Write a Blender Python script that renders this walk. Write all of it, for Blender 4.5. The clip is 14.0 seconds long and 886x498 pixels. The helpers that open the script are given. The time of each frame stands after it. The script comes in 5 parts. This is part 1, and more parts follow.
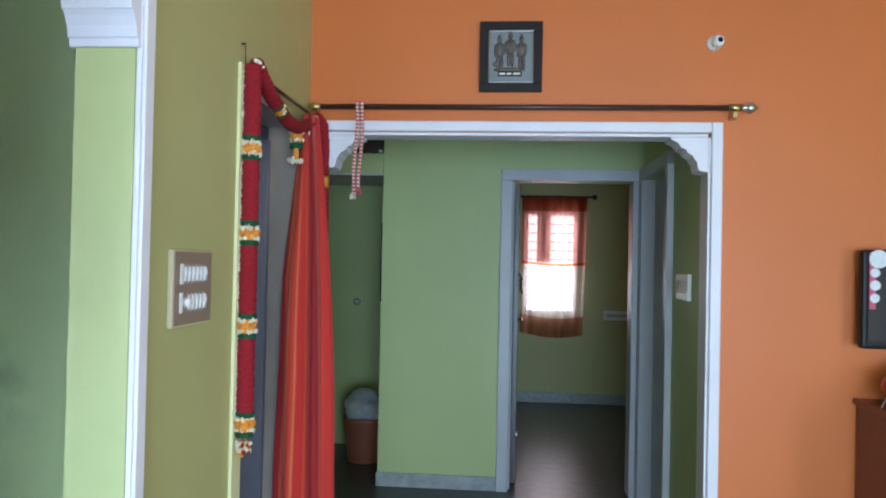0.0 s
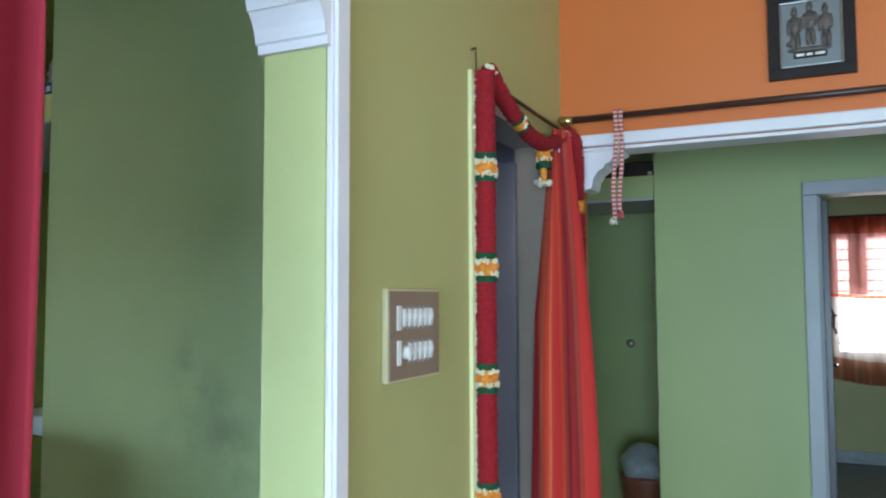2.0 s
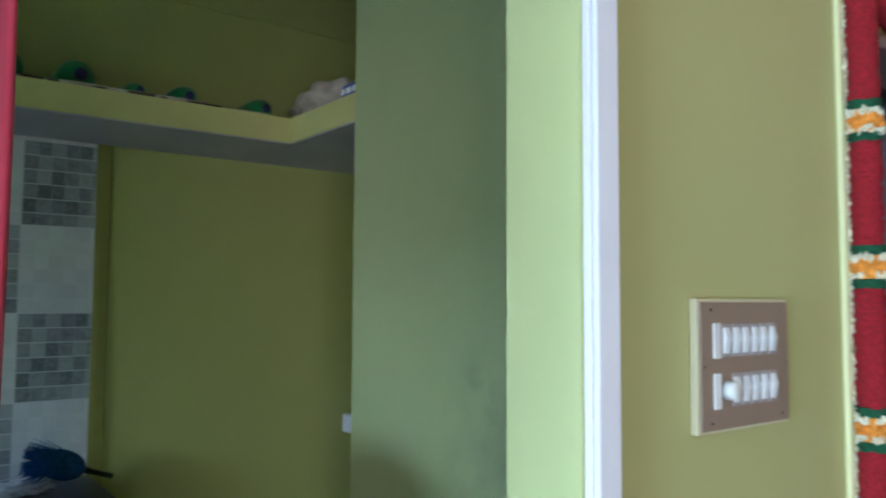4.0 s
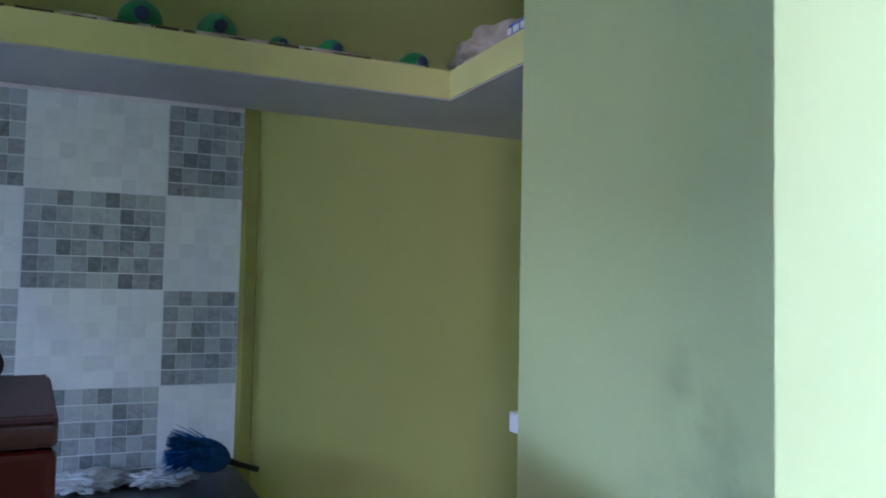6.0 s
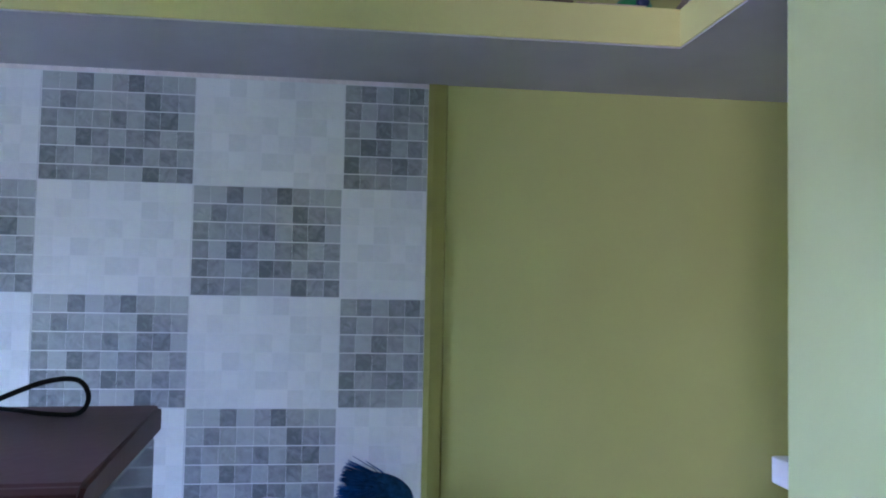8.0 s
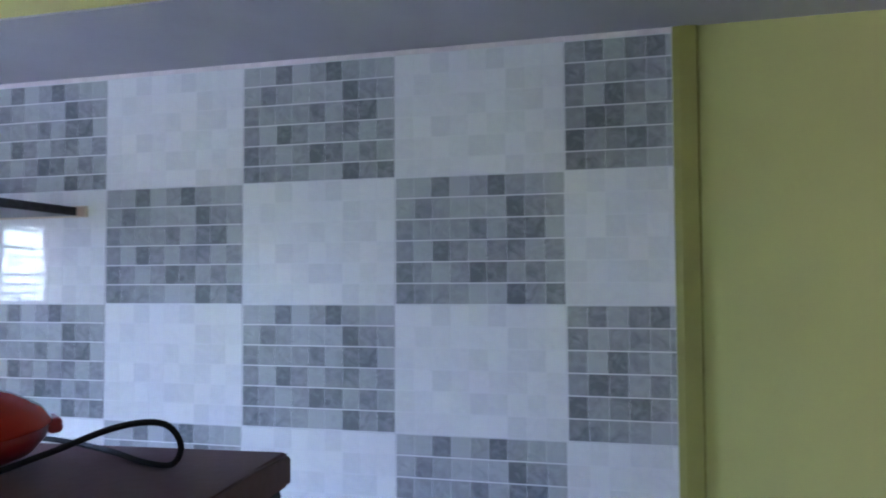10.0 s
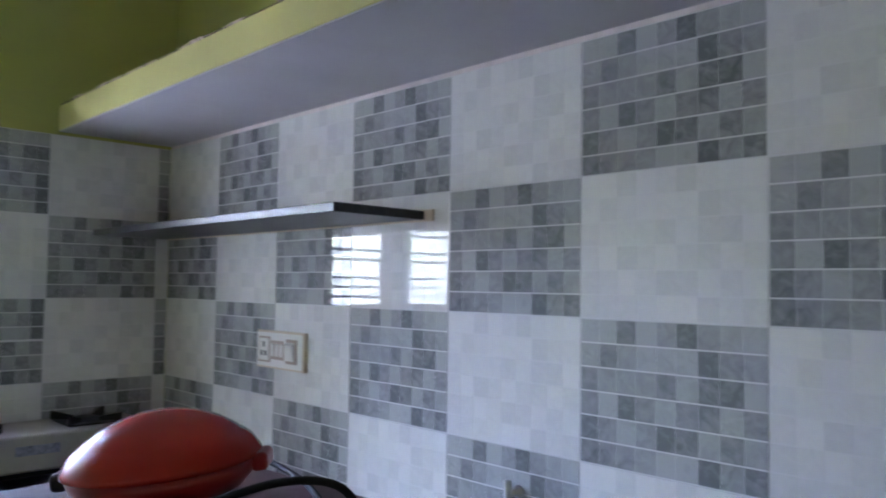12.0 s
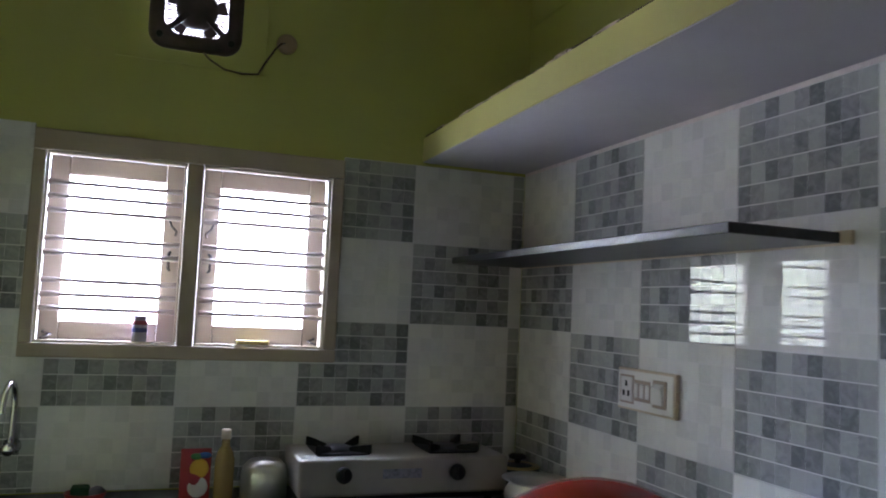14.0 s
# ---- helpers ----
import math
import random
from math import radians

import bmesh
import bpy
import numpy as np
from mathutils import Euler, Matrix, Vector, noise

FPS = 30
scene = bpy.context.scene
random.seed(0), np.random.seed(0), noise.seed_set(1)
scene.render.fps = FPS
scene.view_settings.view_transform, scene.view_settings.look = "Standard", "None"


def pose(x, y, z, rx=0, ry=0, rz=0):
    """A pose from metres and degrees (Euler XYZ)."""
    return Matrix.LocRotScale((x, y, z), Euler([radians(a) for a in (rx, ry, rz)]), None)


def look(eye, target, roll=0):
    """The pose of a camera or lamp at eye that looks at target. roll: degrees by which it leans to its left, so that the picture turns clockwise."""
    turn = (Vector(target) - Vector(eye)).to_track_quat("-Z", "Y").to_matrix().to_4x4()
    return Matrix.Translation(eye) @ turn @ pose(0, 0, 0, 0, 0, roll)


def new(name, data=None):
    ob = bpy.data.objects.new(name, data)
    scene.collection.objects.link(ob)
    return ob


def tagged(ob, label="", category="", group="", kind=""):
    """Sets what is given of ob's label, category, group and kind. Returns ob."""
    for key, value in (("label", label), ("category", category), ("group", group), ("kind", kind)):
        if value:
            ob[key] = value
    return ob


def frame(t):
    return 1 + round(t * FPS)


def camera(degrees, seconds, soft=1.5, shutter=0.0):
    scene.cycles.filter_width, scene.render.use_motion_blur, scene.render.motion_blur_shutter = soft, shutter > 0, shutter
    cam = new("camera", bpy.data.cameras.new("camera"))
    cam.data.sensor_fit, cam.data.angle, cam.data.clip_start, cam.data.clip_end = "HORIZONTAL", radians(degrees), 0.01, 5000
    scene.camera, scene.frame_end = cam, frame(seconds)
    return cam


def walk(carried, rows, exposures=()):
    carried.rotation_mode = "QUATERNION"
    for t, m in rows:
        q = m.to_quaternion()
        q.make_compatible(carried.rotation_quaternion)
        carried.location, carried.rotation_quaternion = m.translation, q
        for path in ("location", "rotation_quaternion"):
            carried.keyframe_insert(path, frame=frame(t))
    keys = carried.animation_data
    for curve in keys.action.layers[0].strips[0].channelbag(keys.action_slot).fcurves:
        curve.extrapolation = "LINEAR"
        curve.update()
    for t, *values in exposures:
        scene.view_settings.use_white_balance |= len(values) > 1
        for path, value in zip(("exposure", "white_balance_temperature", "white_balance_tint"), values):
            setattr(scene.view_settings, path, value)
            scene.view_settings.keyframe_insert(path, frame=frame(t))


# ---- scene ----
cam = camera(59.6, 14.0, soft=1.9, shutter=0.4)
PATH = [
    (0, (3.123, 1.405, 1.49), (2.948, 3.397, 1.522), 1.2),
    (0.5, (3.096, 1.512, 1.479), (2.822, 3.493, 1.499), 0.8),
    (1, (3.107, 1.678, 1.497), (2.561, 3.601, 1.575), 0.6),
    (1.5, (3.115, 1.795, 1.494), (2.379, 3.651, 1.608), 0.4),
    (2, (3.076, 1.897, 1.486), (2.222, 3.701, 1.612), -0.2),
    (2.5, (3.011, 2.017, 1.502), (2.031, 3.756, 1.632), 0.0),
    (3, (2.976, 2.123, 1.497), (1.83, 3.757, 1.633), 0.4),
    (3.5, (2.968, 2.251, 1.497), (1.625, 3.727, 1.632), 0.3),
    (4, (2.948, 2.369, 1.503), (1.355, 3.571, 1.634), 0.3),
    (6.5, (2.471, 2.661, 1.474), (0.6, 3.359, 1.568), 1.4),
    (7, (2.358, 2.756, 1.484), (0.417, 3.231, 1.572), 1.7),
    (9.5, (1.833, 2.902, 1.498), (-0.156, 2.709, 1.593), -0.3),
    (10, (1.735, 2.978, 1.504), (-0.196, 2.465, 1.588), -0.3),
    (10.5, (1.659, 2.991, 1.488), (-0.203, 2.266, 1.573), -0.4),
    (11, (1.541, 2.98, 1.507), (-0.196, 1.989, 1.576), -0.4),
    (11.5, (1.457, 2.969, 1.507), (-0.138, 1.765, 1.59), 0.3),
    (12, (1.351, 2.979, 1.513), (-0.035, 1.541, 1.609), 0.8),
    (12.5, (1.294, 2.994, 1.513), (0.172, 1.343, 1.646), 1.3),
    (13, (1.257, 2.957, 1.514), (0.428, 1.143, 1.664), 1.7),
    (13.5, (1.261, 2.855, 1.517), (0.571, 0.984, 1.667), 2.2),
    (14, (1.323, 2.731, 1.51), (0.642, 0.857, 1.665), 2.6),
]
walk(cam, [(t, look(eye, target, roll)) for t, eye, target, roll in PATH],
     exposures=[(0, 0.0, 5400, 17), (1.5, 0.02, 5350, 15), (3, 0.07, 5400, 9), (4, 0.13, 5200, 16), (6.5, 0.94, 4870, 37), (7, 1.05, 4850, 40), (9.5, 1.25, 4980, 44), (11, 1.15, 5280, 44), (12.5, 0.92, 5620, 44), (13.2, 0.75, 5820, 43), (14, 0.26, 5950, 41)])

# ---- world and lights ----
world = bpy.data.worlds.new("sky")
scene.world = world
world.use_nodes = True
sky = world.node_tree.nodes.new("ShaderNodeTexSky")
sky.sky_type, sky.sun_disc = "NISHITA", False
sky.sun_elevation, sky.sun_rotation = radians(50), radians(200)
world.node_tree.links.new(sky.outputs[0], world.node_tree.nodes["Background"].inputs[0])
world.node_tree.nodes["Background"].inputs[1].default_value = 0.12


def window_light(name, eye, target, w, h, power, colour=(1.0, 0.98, 0.95)):
    data = bpy.data.lights.new(name, "AREA")
    data.shape, data.size, data.size_y, data.energy, data.color = "RECTANGLE", w, h, power, colour
    ob = new(name, data)
    ob.matrix_world = look(eye, target)
    return ob


window_light("window_light_living", (3.5, -2.1, 0.95), (3.5, 0, 0.35), 3.2, 1.7, 310, (0.74, 0.94, 1.0))
window_light("window_light_balcony", (6.6, 0.6, 1.1), (5, 0.9, 0.9), 2.4, 2.2, 100, (1.0, 0.92, 0.80))
window_light("window_light_kitchen", (1.32, -0.40, 1.7), (1.30, 1.2, 1.55), 1.46, 1.2, 46, (0.80, 0.92, 0.90))
window_light("sky_light_kitchen", (0.78, -1.50, 2.75), (0.90, 0.5, 2.05), 2.5, 1.6, 1500, (0.62, 0.88, 1.0))
window_light("window_light_bedroom", (3.55, 10.3, 1.7), (3.55, 8, 1.5), 1.4, 1.6, 60, (1.0, 1.0, 1.0))
window_light("window_light_fan", (1.265, -0.5, 2.5), (1.265, 1, 2.5), 0.6, 0.6, 6)


def backdrop(name, x0, x1, y, z0, z1, strength, colour, label):
    """A bright plain sky beyond a window."""
    m = bpy.data.materials.new(name)
    m.use_nodes = True
    b = m.node_tree.nodes["Principled BSDF"]
    b.inputs["Base Color"].default_value = (0, 0, 0, 1)
    b.inputs["Emission Color"].default_value = (*colour, 1)
    b.inputs["Emission Strength"].default_value = strength
    me = bpy.data.meshes.new(name)
    me.from_pydata([(x0, y, z0), (x1, y, z0), (x1, y, z1), (x0, y, z1)], [], [(0, 1, 2, 3)])
    me.materials.append(m)
    return tagged(new(name, me), label, "backdrop", kind="structure")


backdrop("backdrop_kitchen", -3.5, 2.0, -2.6, -1.0, 6.0, 3.2, (0.97, 0.99, 1.0), "overexposed white sky beyond the kitchen window")
backdrop("backdrop_bedroom", 0.5, 6.5, 11.2, -1.0, 5.0, 3.6, (1.0, 1.0, 1.0), "overexposed white sky beyond the bedroom window")
side_sky = backdrop("backdrop_balcony", -4.5, 4.5, 0.0, -1.0, 6.0, 1.6, (1.0, 0.98, 0.93), "bright sky beyond the balcony door")
side_sky.matrix_world = pose(9.5, 0.5, 0, 0, 0, 90)
backdrop("backdrop_living", -1.0, 9.0, -4.0, -1.0, 6.0, 1.6, (0.85, 0.97, 1.0), "bright sky beyond the living room window")


# ---- materials ----
def mat(name, col, rough=0.6, metal=0.0, vary=0.06, vscale=2.0, bump=0.05, bscale=60.0, trans=0.0, spec=0.5, alpha=1.0):
    m = bpy.data.materials.new(name)
    m.use_nodes = True
    nt = m.node_tree
    b = nt.nodes["Principled BSDF"]
    b.inputs["Roughness"].default_value = rough
    b.inputs["Metallic"].default_value = metal
    b.inputs["Transmission Weight"].default_value = trans
    b.inputs["Specular IOR Level"].default_value = spec
    b.inputs["Alpha"].default_value = alpha
    tc = nt.nodes.new("ShaderNodeTexCoord")
    if vary:
        big = nt.nodes.new("ShaderNodeTexNoise")
        big.inputs["Scale"].default_value, big.inputs["Detail"].default_value = vscale, 5.0
        nt.links.new(tc.outputs["Object"], big.inputs["Vector"])
        ramp = nt.nodes.new("ShaderNodeValToRGB")
        ramp.color_ramp.elements[0].position, ramp.color_ramp.elements[1].position = 0.3, 0.7
        ramp.color_ramp.elements[0].color = (*[c * (1 - vary) for c in col], 1)
        ramp.color_ramp.elements[1].color = (*[min(1, c * (1 + vary)) for c in col], 1)
        nt.links.new(big.outputs["Fac"], ramp.inputs["Fac"])
        nt.links.new(ramp.outputs["Color"], b.inputs["Base Color"])
    else:
        b.inputs["Base Color"].default_value = (*col, 1)
    if bump:
        fine = nt.nodes.new("ShaderNodeTexNoise")
        fine.inputs["Scale"].default_value, fine.inputs["Detail"].default_value = bscale, 3.0
        nt.links.new(tc.outputs["Object"], fine.inputs["Vector"])
        bp = nt.nodes.new("ShaderNodeBump")
        bp.inputs["Strength"].default_value, bp.inputs["Distance"].default_value = bump, 0.01
        nt.links.new(fine.outputs["Fac"], bp.inputs["Height"])
        nt.links.new(bp.outputs["Normal"], b.inputs["Normal"])
    return m


def glass(name, rough=0.0, col=(1, 1, 1)):
    m = bpy.data.materials.new(name)
    m.use_nodes = True
    b = m.node_tree.nodes["Principled BSDF"]
    b.inputs["Base Color"].default_value = (*col, 1)
    b.inputs["Transmission Weight"].default_value = 1.0
    b.inputs["Roughness"].default_value = rough
    b.inputs["IOR"].default_value = 1.45
    return m


GREEN = (0.485, 0.475, 0.20)
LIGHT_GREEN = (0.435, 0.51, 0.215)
KITCHEN_GREEN = (0.42, 0.425, 0.125)
kitchen_green = mat("kitchen_green_paint", KITCHEN_GREEN, 0.55, vary=0.05, vscale=1.3, bump=0.08, bscale=35)
# loft green lifted to pale olive: light from the arch put into its colour
loft_edge_lit_paint = mat("lit_loft_green_paint", (0.60, 0.55, 0.20), 0.5, vary=0.07, vscale=3, bump=0.1, bscale=35)
jamb_paint = mat("pale_green_paint", (0.53, 0.555, 0.25), 0.5, vary=0.06, vscale=2.5, bump=0.08, bscale=35)
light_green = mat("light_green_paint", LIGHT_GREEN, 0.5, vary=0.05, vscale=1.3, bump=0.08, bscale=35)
green = mat("green_paint", GREEN, 0.55, vary=0.05, vscale=1.3, bump=0.08, bscale=35)


def smudged(name, col, spots):
    """Wall paint with soft greasy smudges: (place, radius, strength) of each."""
    m = mat(name, col, 0.55, vary=0.05, vscale=1.3, bump=0.08, bscale=35)
    nt = m.node_tree
    b = nt.nodes["Principled BSDF"]
    src = b.inputs["Base Color"].links[0].from_socket
    tc = nt.nodes.new("ShaderNodeTexCoord")
    ns = nt.nodes.new("ShaderNodeTexNoise")
    ns.inputs["Scale"].default_value, ns.inputs["Detail"].default_value = 9.0, 5.0
    nt.links.new(tc.outputs["Object"], ns.inputs["Vector"])
    for place, radius, strength in spots:
        mp = nt.nodes.new("ShaderNodeVectorMath")
        mp.operation = "DISTANCE"
        nt.links.new(tc.outputs["Object"], mp.inputs[0])
        mp.inputs[1].default_value = place
        rg = nt.nodes.new("ShaderNodeMapRange")
        rg.interpolation_type = "SMOOTHSTEP"
        rg.inputs["From Min"].default_value, rg.inputs["From Max"].default_value = radius, 0.0
        rg.inputs["To Min"].default_value, rg.inputs["To Max"].default_value = 0.0, strength
        nt.links.new(mp.outputs["Value"], rg.inputs["Value"])
        mu = nt.nodes.new("ShaderNodeMath")
        mu.operation = "MULTIPLY"
        nt.links.new(rg.outputs[0], mu.inputs[0])
        rr = nt.nodes.new("ShaderNodeMapRange")
        rr.inputs["From Min"].default_value, rr.inputs["From Max"].default_value = 0.4, 0.65
        nt.links.new(ns.outputs["Fac"], rr.inputs["Value"])
        nt.links.new(rr.outputs[0], mu.inputs[1])
        mx = nt.nodes.new("ShaderNodeMix")
        mx.data_type = "RGBA"
        nt.links.new(mu.outputs[0], mx.inputs["Factor"])
        nt.links.new(src, mx.inputs[6])
        mx.inputs[7].default_value = (0.10, 0.10, 0.07, 1)
        src = mx.outputs[2]
    nt.links.new(src, b.inputs["Base Color"])
    return m


pier_paint = smudged("smudged_green_paint", (0.43, 0.465, 0.215), [((1.50, 3.58, 1.29), 0.15, 0.30), ((1.58, 3.58, 1.16), 0.17, 0.34), ((1.66, 3.58, 1.05), 0.18, 0.34), ((1.45, 3.58, 1.08), 0.14, 0.24)])
olive_dark = mat("dark_olive_plaster", (0.27, 0.255, 0.05), 0.6, vary=0.1, vscale=8)
orange = mat("orange_paint", (0.64, 0.170, 0.030), 0.5, vary=0.04, vscale=1.2, bump=0.06, bscale=35)
white_trim = mat("white_trim_paint", (0.80, 0.77, 0.82), 0.45, vary=0.03, vscale=6, bump=0.04)
ceiling_paint = mat("ceiling_paint", (0.66, 0.66, 0.62), 0.8, vary=0.03)
grey_paint = mat("grey_enamel_paint", (0.45, 0.46, 0.47), 0.4, vary=0.05, vscale=4, bump=0.04)
loft_grey = mat("grey_soffit_paint", (0.50, 0.475, 0.50), 0.7, vary=0.08, vscale=3, bump=0.15, bscale=20)
floor_stone = mat("polished_dark_stone", (0.058, 0.070, 0.062), 0.32, vary=0.25, vscale=14, bump=0.02, spec=0.25)
skirting_stone = mat("grey_skirting_stone", (0.30, 0.33, 0.33), 0.35, vary=0.2, vscale=18)
granite = mat("black_granite", (0.02, 0.02, 0.022), 0.33, vary=0.5, vscale=90, bump=0.01)
wood_frame = mat("beige_wood_paint", (0.42, 0.34, 0.27), 0.45, vary=0.08, vscale=5)
dark_iron = mat("dark_iron", (0.10, 0.085, 0.08), 0.5, metal=0.3, vary=0.1)
bar_paint = mat("pinkish_beige_bar_paint", (0.44, 0.37, 0.34), 0.5, vary=0.1)
iron = mat("painted_iron", (0.30, 0.28, 0.27), 0.45, metal=0.3, vary=0.1)
chrome = mat("chrome", (0.7, 0.7, 0.72), 0.15, metal=1.0, vary=0.03)
steel = mat("brushed_steel", (0.62, 0.62, 0.62), 0.28, metal=1.0, vary=0.06, vscale=20)
brass = mat("brass", (0.6, 0.45, 0.2), 0.3, metal=1.0, vary=0.1)
brown_rod = mat("dark_brown_lacquer", (0.055, 0.025, 0.02), 0.3, vary=0.1)
grout = mat("white_grout", (0.66, 0.67, 0.69), 0.6, vary=0.05, vscale=20)
clear_glass = glass("window_glass")
black_plastic = mat("black_plastic", (0.009, 0.009, 0.010), 0.4, vary=0.1, spec=0.2)
white_plastic = mat("white_plastic", (0.78, 0.77, 0.74), 0.3, vary=0.03)
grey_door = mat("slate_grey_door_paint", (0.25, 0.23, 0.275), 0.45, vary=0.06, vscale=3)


# ---- building helpers ----
def box(bm, x0, y0, z0, x1, y1, z1, bevel=0.0, segs=2):
    m = Matrix.LocRotScale(((x0 + x1) / 2, (y0 + y1) / 2, (z0 + z1) / 2), None, (abs(x1 - x0), abs(y1 - y0), abs(z1 - z0)))
    vs = bmesh.ops.create_cube(bm, size=1, matrix=m)["verts"]
    if bevel:
        es = list({e for v in vs for e in v.link_edges})
        bmesh.ops.bevel(bm, geom=es, offset=bevel, segments=segs, affect="EDGES", profile=0.5)
    return vs


def one_box(*a, **k):
    bm = bmesh.new()
    box(bm, *a, **k)
    return bm


def tube(bm, pts, r, sides=8, closed_ends=True):
    pts = [Vector(p) for p in pts]
    rings, up = [], None
    for i, p in enumerate(pts):
        d = (pts[min(i + 1, len(pts) - 1)] - pts[max(i - 1, 0)]).normalized()
        if up is None:
            up = d.orthogonal().normalized()
        side = d.cross(up)
        side = side.normalized() if side.length > 1e-6 else d.orthogonal().normalized()
        up = side.cross(d).normalized()
        rr = r[i] if isinstance(r, (list, tuple)) else r
        rings.append([bm.verts.new(p + rr * (math.cos(a) * side + math.sin(a) * up)) for a in [2 * math.pi * k / sides for k in range(sides)]])
    for a, b in zip(rings, rings[1:]):
        for k in range(sides):
            bm.faces.new((a[k], a[(k + 1) % sides], b[(k + 1) % sides], b[k]))
    if closed_ends:
        bm.faces.new(rings[0][::-1])
        bm.faces.new(rings[-1])
    return rings


def lathe(bm, profile, sides=32, centre=(0, 0, 0), m=None):
    m = m or Matrix.Translation(centre)
    rings = [[bm.verts.new(m @ Vector((r * math.cos(2 * math.pi * k / sides), r * math.sin(2 * math.pi * k / sides), z))) for k in range(sides)] for r, z in profile]
    for a, b in zip(rings, rings[1:]):
        for k in range(sides):
            bm.faces.new((a[k], a[(k + 1) % sides], b[(k + 1) % sides], b[k]))
    bm.faces.new(rings[0][::-1])
    bm.faces.new(rings[-1])


def extrude_profile(bm, pts, vec):
    """A prism: the polygon pts pushed along vec."""
    a = [bm.verts.new(Vector(p)) for p in pts]
    b = [bm.verts.new(Vector(p) + Vector(vec)) for p in pts]
    n = len(pts)
    for k in range(n):
        bm.faces.new((a[k], a[(k + 1) % n], b[(k + 1) % n], b[k]))
    bm.faces.new(a[::-1])
    bm.faces.new(b)


def mesh_of(name, bm, material, smooth=False):
    bmesh.ops.recalc_face_normals(bm, faces=bm.faces)
    me = bpy.data.meshes.new(name)
    bm.to_mesh(me)
    bm.free()
    if smooth:
        me.shade_smooth()
    me.materials.append(material)
    return me


def part(name, bm, material, parent, label="", smooth=False):
    ob = new(name, mesh_of(name, bm, material, smooth))
    ob.parent = parent
    return tagged(ob, label) if label else ob


def thing(name, label, category, group="", at=(0, 0, 0), kind=""):
    e = new(name)
    e.empty_display_size = 0.1
    e.location = at
    return tagged(e, label, category, group, kind)


def solid(name, bm, material, label, category="", kind="structure", smooth=False, group=""):
    return tagged(new(name, mesh_of(name, bm, material, smooth)), label, category, group, kind)


def wall(name, axis, t0, t1, lo, hi, z0, z1, holes, material, label):
    """A wall along x or y (axis) between t0 and t1 across, with rectangular openings (a0, a1, z0, z1)."""
    a_s = sorted({lo, hi, *[v for h in holes for v in h[:2] if lo < v < hi]})
    z_s = sorted({z0, z1, *[v for h in holes for v in h[2:] if z0 < v < z1]})
    def full(i, j):
        if not (0 <= i < len(a_s) - 1 and 0 <= j < len(z_s) - 1):
            return False
        a, z = (a_s[i] + a_s[i + 1]) / 2, (z_s[j] + z_s[j + 1]) / 2
        return not any(h[0] < a < h[1] and h[2] < z < h[3] for h in holes)
    bm = bmesh.new()
    P = (lambda a, t, z: (a, t, z)) if axis == "x" else (lambda a, t, z: (t, a, z))
    def quad(*pts):
        bm.faces.new([bm.verts.new(P(*p)) for p in pts])
    for i in range(len(a_s) - 1):
        for j in range(len(z_s) - 1):
            if not full(i, j):
                continue
            a0, a1, b0, b1 = a_s[i], a_s[i + 1], z_s[j], z_s[j + 1]
            quad((a0, t0, b0), (a1, t0, b0), (a1, t0, b1), (a0, t0, b1))
            quad((a0, t1, b0), (a1, t1, b0), (a1, t1, b1), (a0, t1, b1))
            if not full(i - 1, j): quad((a0, t0, b0), (a0, t1, b0), (a0, t1, b1), (a0, t0, b1))
            if not full(i + 1, j): quad((a1, t0, b0), (a1, t1, b0), (a1, t1, b1), (a1, t0, b1))
            if not full(i, j - 1): quad((a0, t0, b0), (a1, t0, b0), (a1, t1, b0), (a0, t1, b0))
            if not full(i, j + 1): quad((a0, t0, b1), (a1, t0, b1), (a1, t1, b1), (a0, t1, b1))
    bmesh.ops.remove_doubles(bm, verts=bm.verts, dist=1e-5)
    return solid(name, bm, material, label, "wall")


# ---- large structure ----
H = 3.0
solid("floor", one_box(-0.3, -1.9, -0.1, 6.4, 10.1, 0.0), floor_stone, "polished dark grey-green stone floor running through all rooms", "floor")
bm = bmesh.new()
extrude_profile(bm, [(-0.3, -0.16, H), (2.1, -0.16, H), (2.1, -1.9, H), (6.4, -1.9, H), (6.4, 10.1, H), (-0.3, 10.1, H)], (0, 0, 0.12))
solid("ceiling", bm, ceiling_paint, "plain off-white painted plaster ceiling", "ceiling")

# kitchen
wall("wall_tiled", "y", -0.16, -0.009, -0.16, 4.5, 0, H, [], kitchen_green, "green painted wall behind the kitchen tiles")
wall("wall_window", "x", -0.16, -0.009, -0.009, 2.1, 0, H, [(0.742, 1.708, 1.322, 2.0), (1.139, 1.391, 2.374, 2.626)], kitchen_green, "green painted kitchen wall with a double window and a fan hole")
wall("wall_alcove_back", "x", 4.36, 4.5, -0.009, 0.884, 0, H, [], kitchen_green, "green painted back wall of the kitchen alcove")
wall("wall_alcove_side", "y", 0.885, 0.995, 3.69, 4.93, 0, H, [], kitchen_green, "green painted side wall of the kitchen alcove")
wall("wall_pier", "x", 3.58, 3.69, 0.885, 2.1, 0, H, [], pier_paint, "smudged green painted wall beside the kitchen arch")

# wall between living room and kitchen, with the arch and the curtained doorway
wall("wall_olive", "y", 2.1, 2.2, -1.7, 4.845, 0, H, [(2.1, 3.13, -1, 2.173), (4.0, 4.72, -1, 2.09)], green, "olive green painted wall with an arch and a doorway")

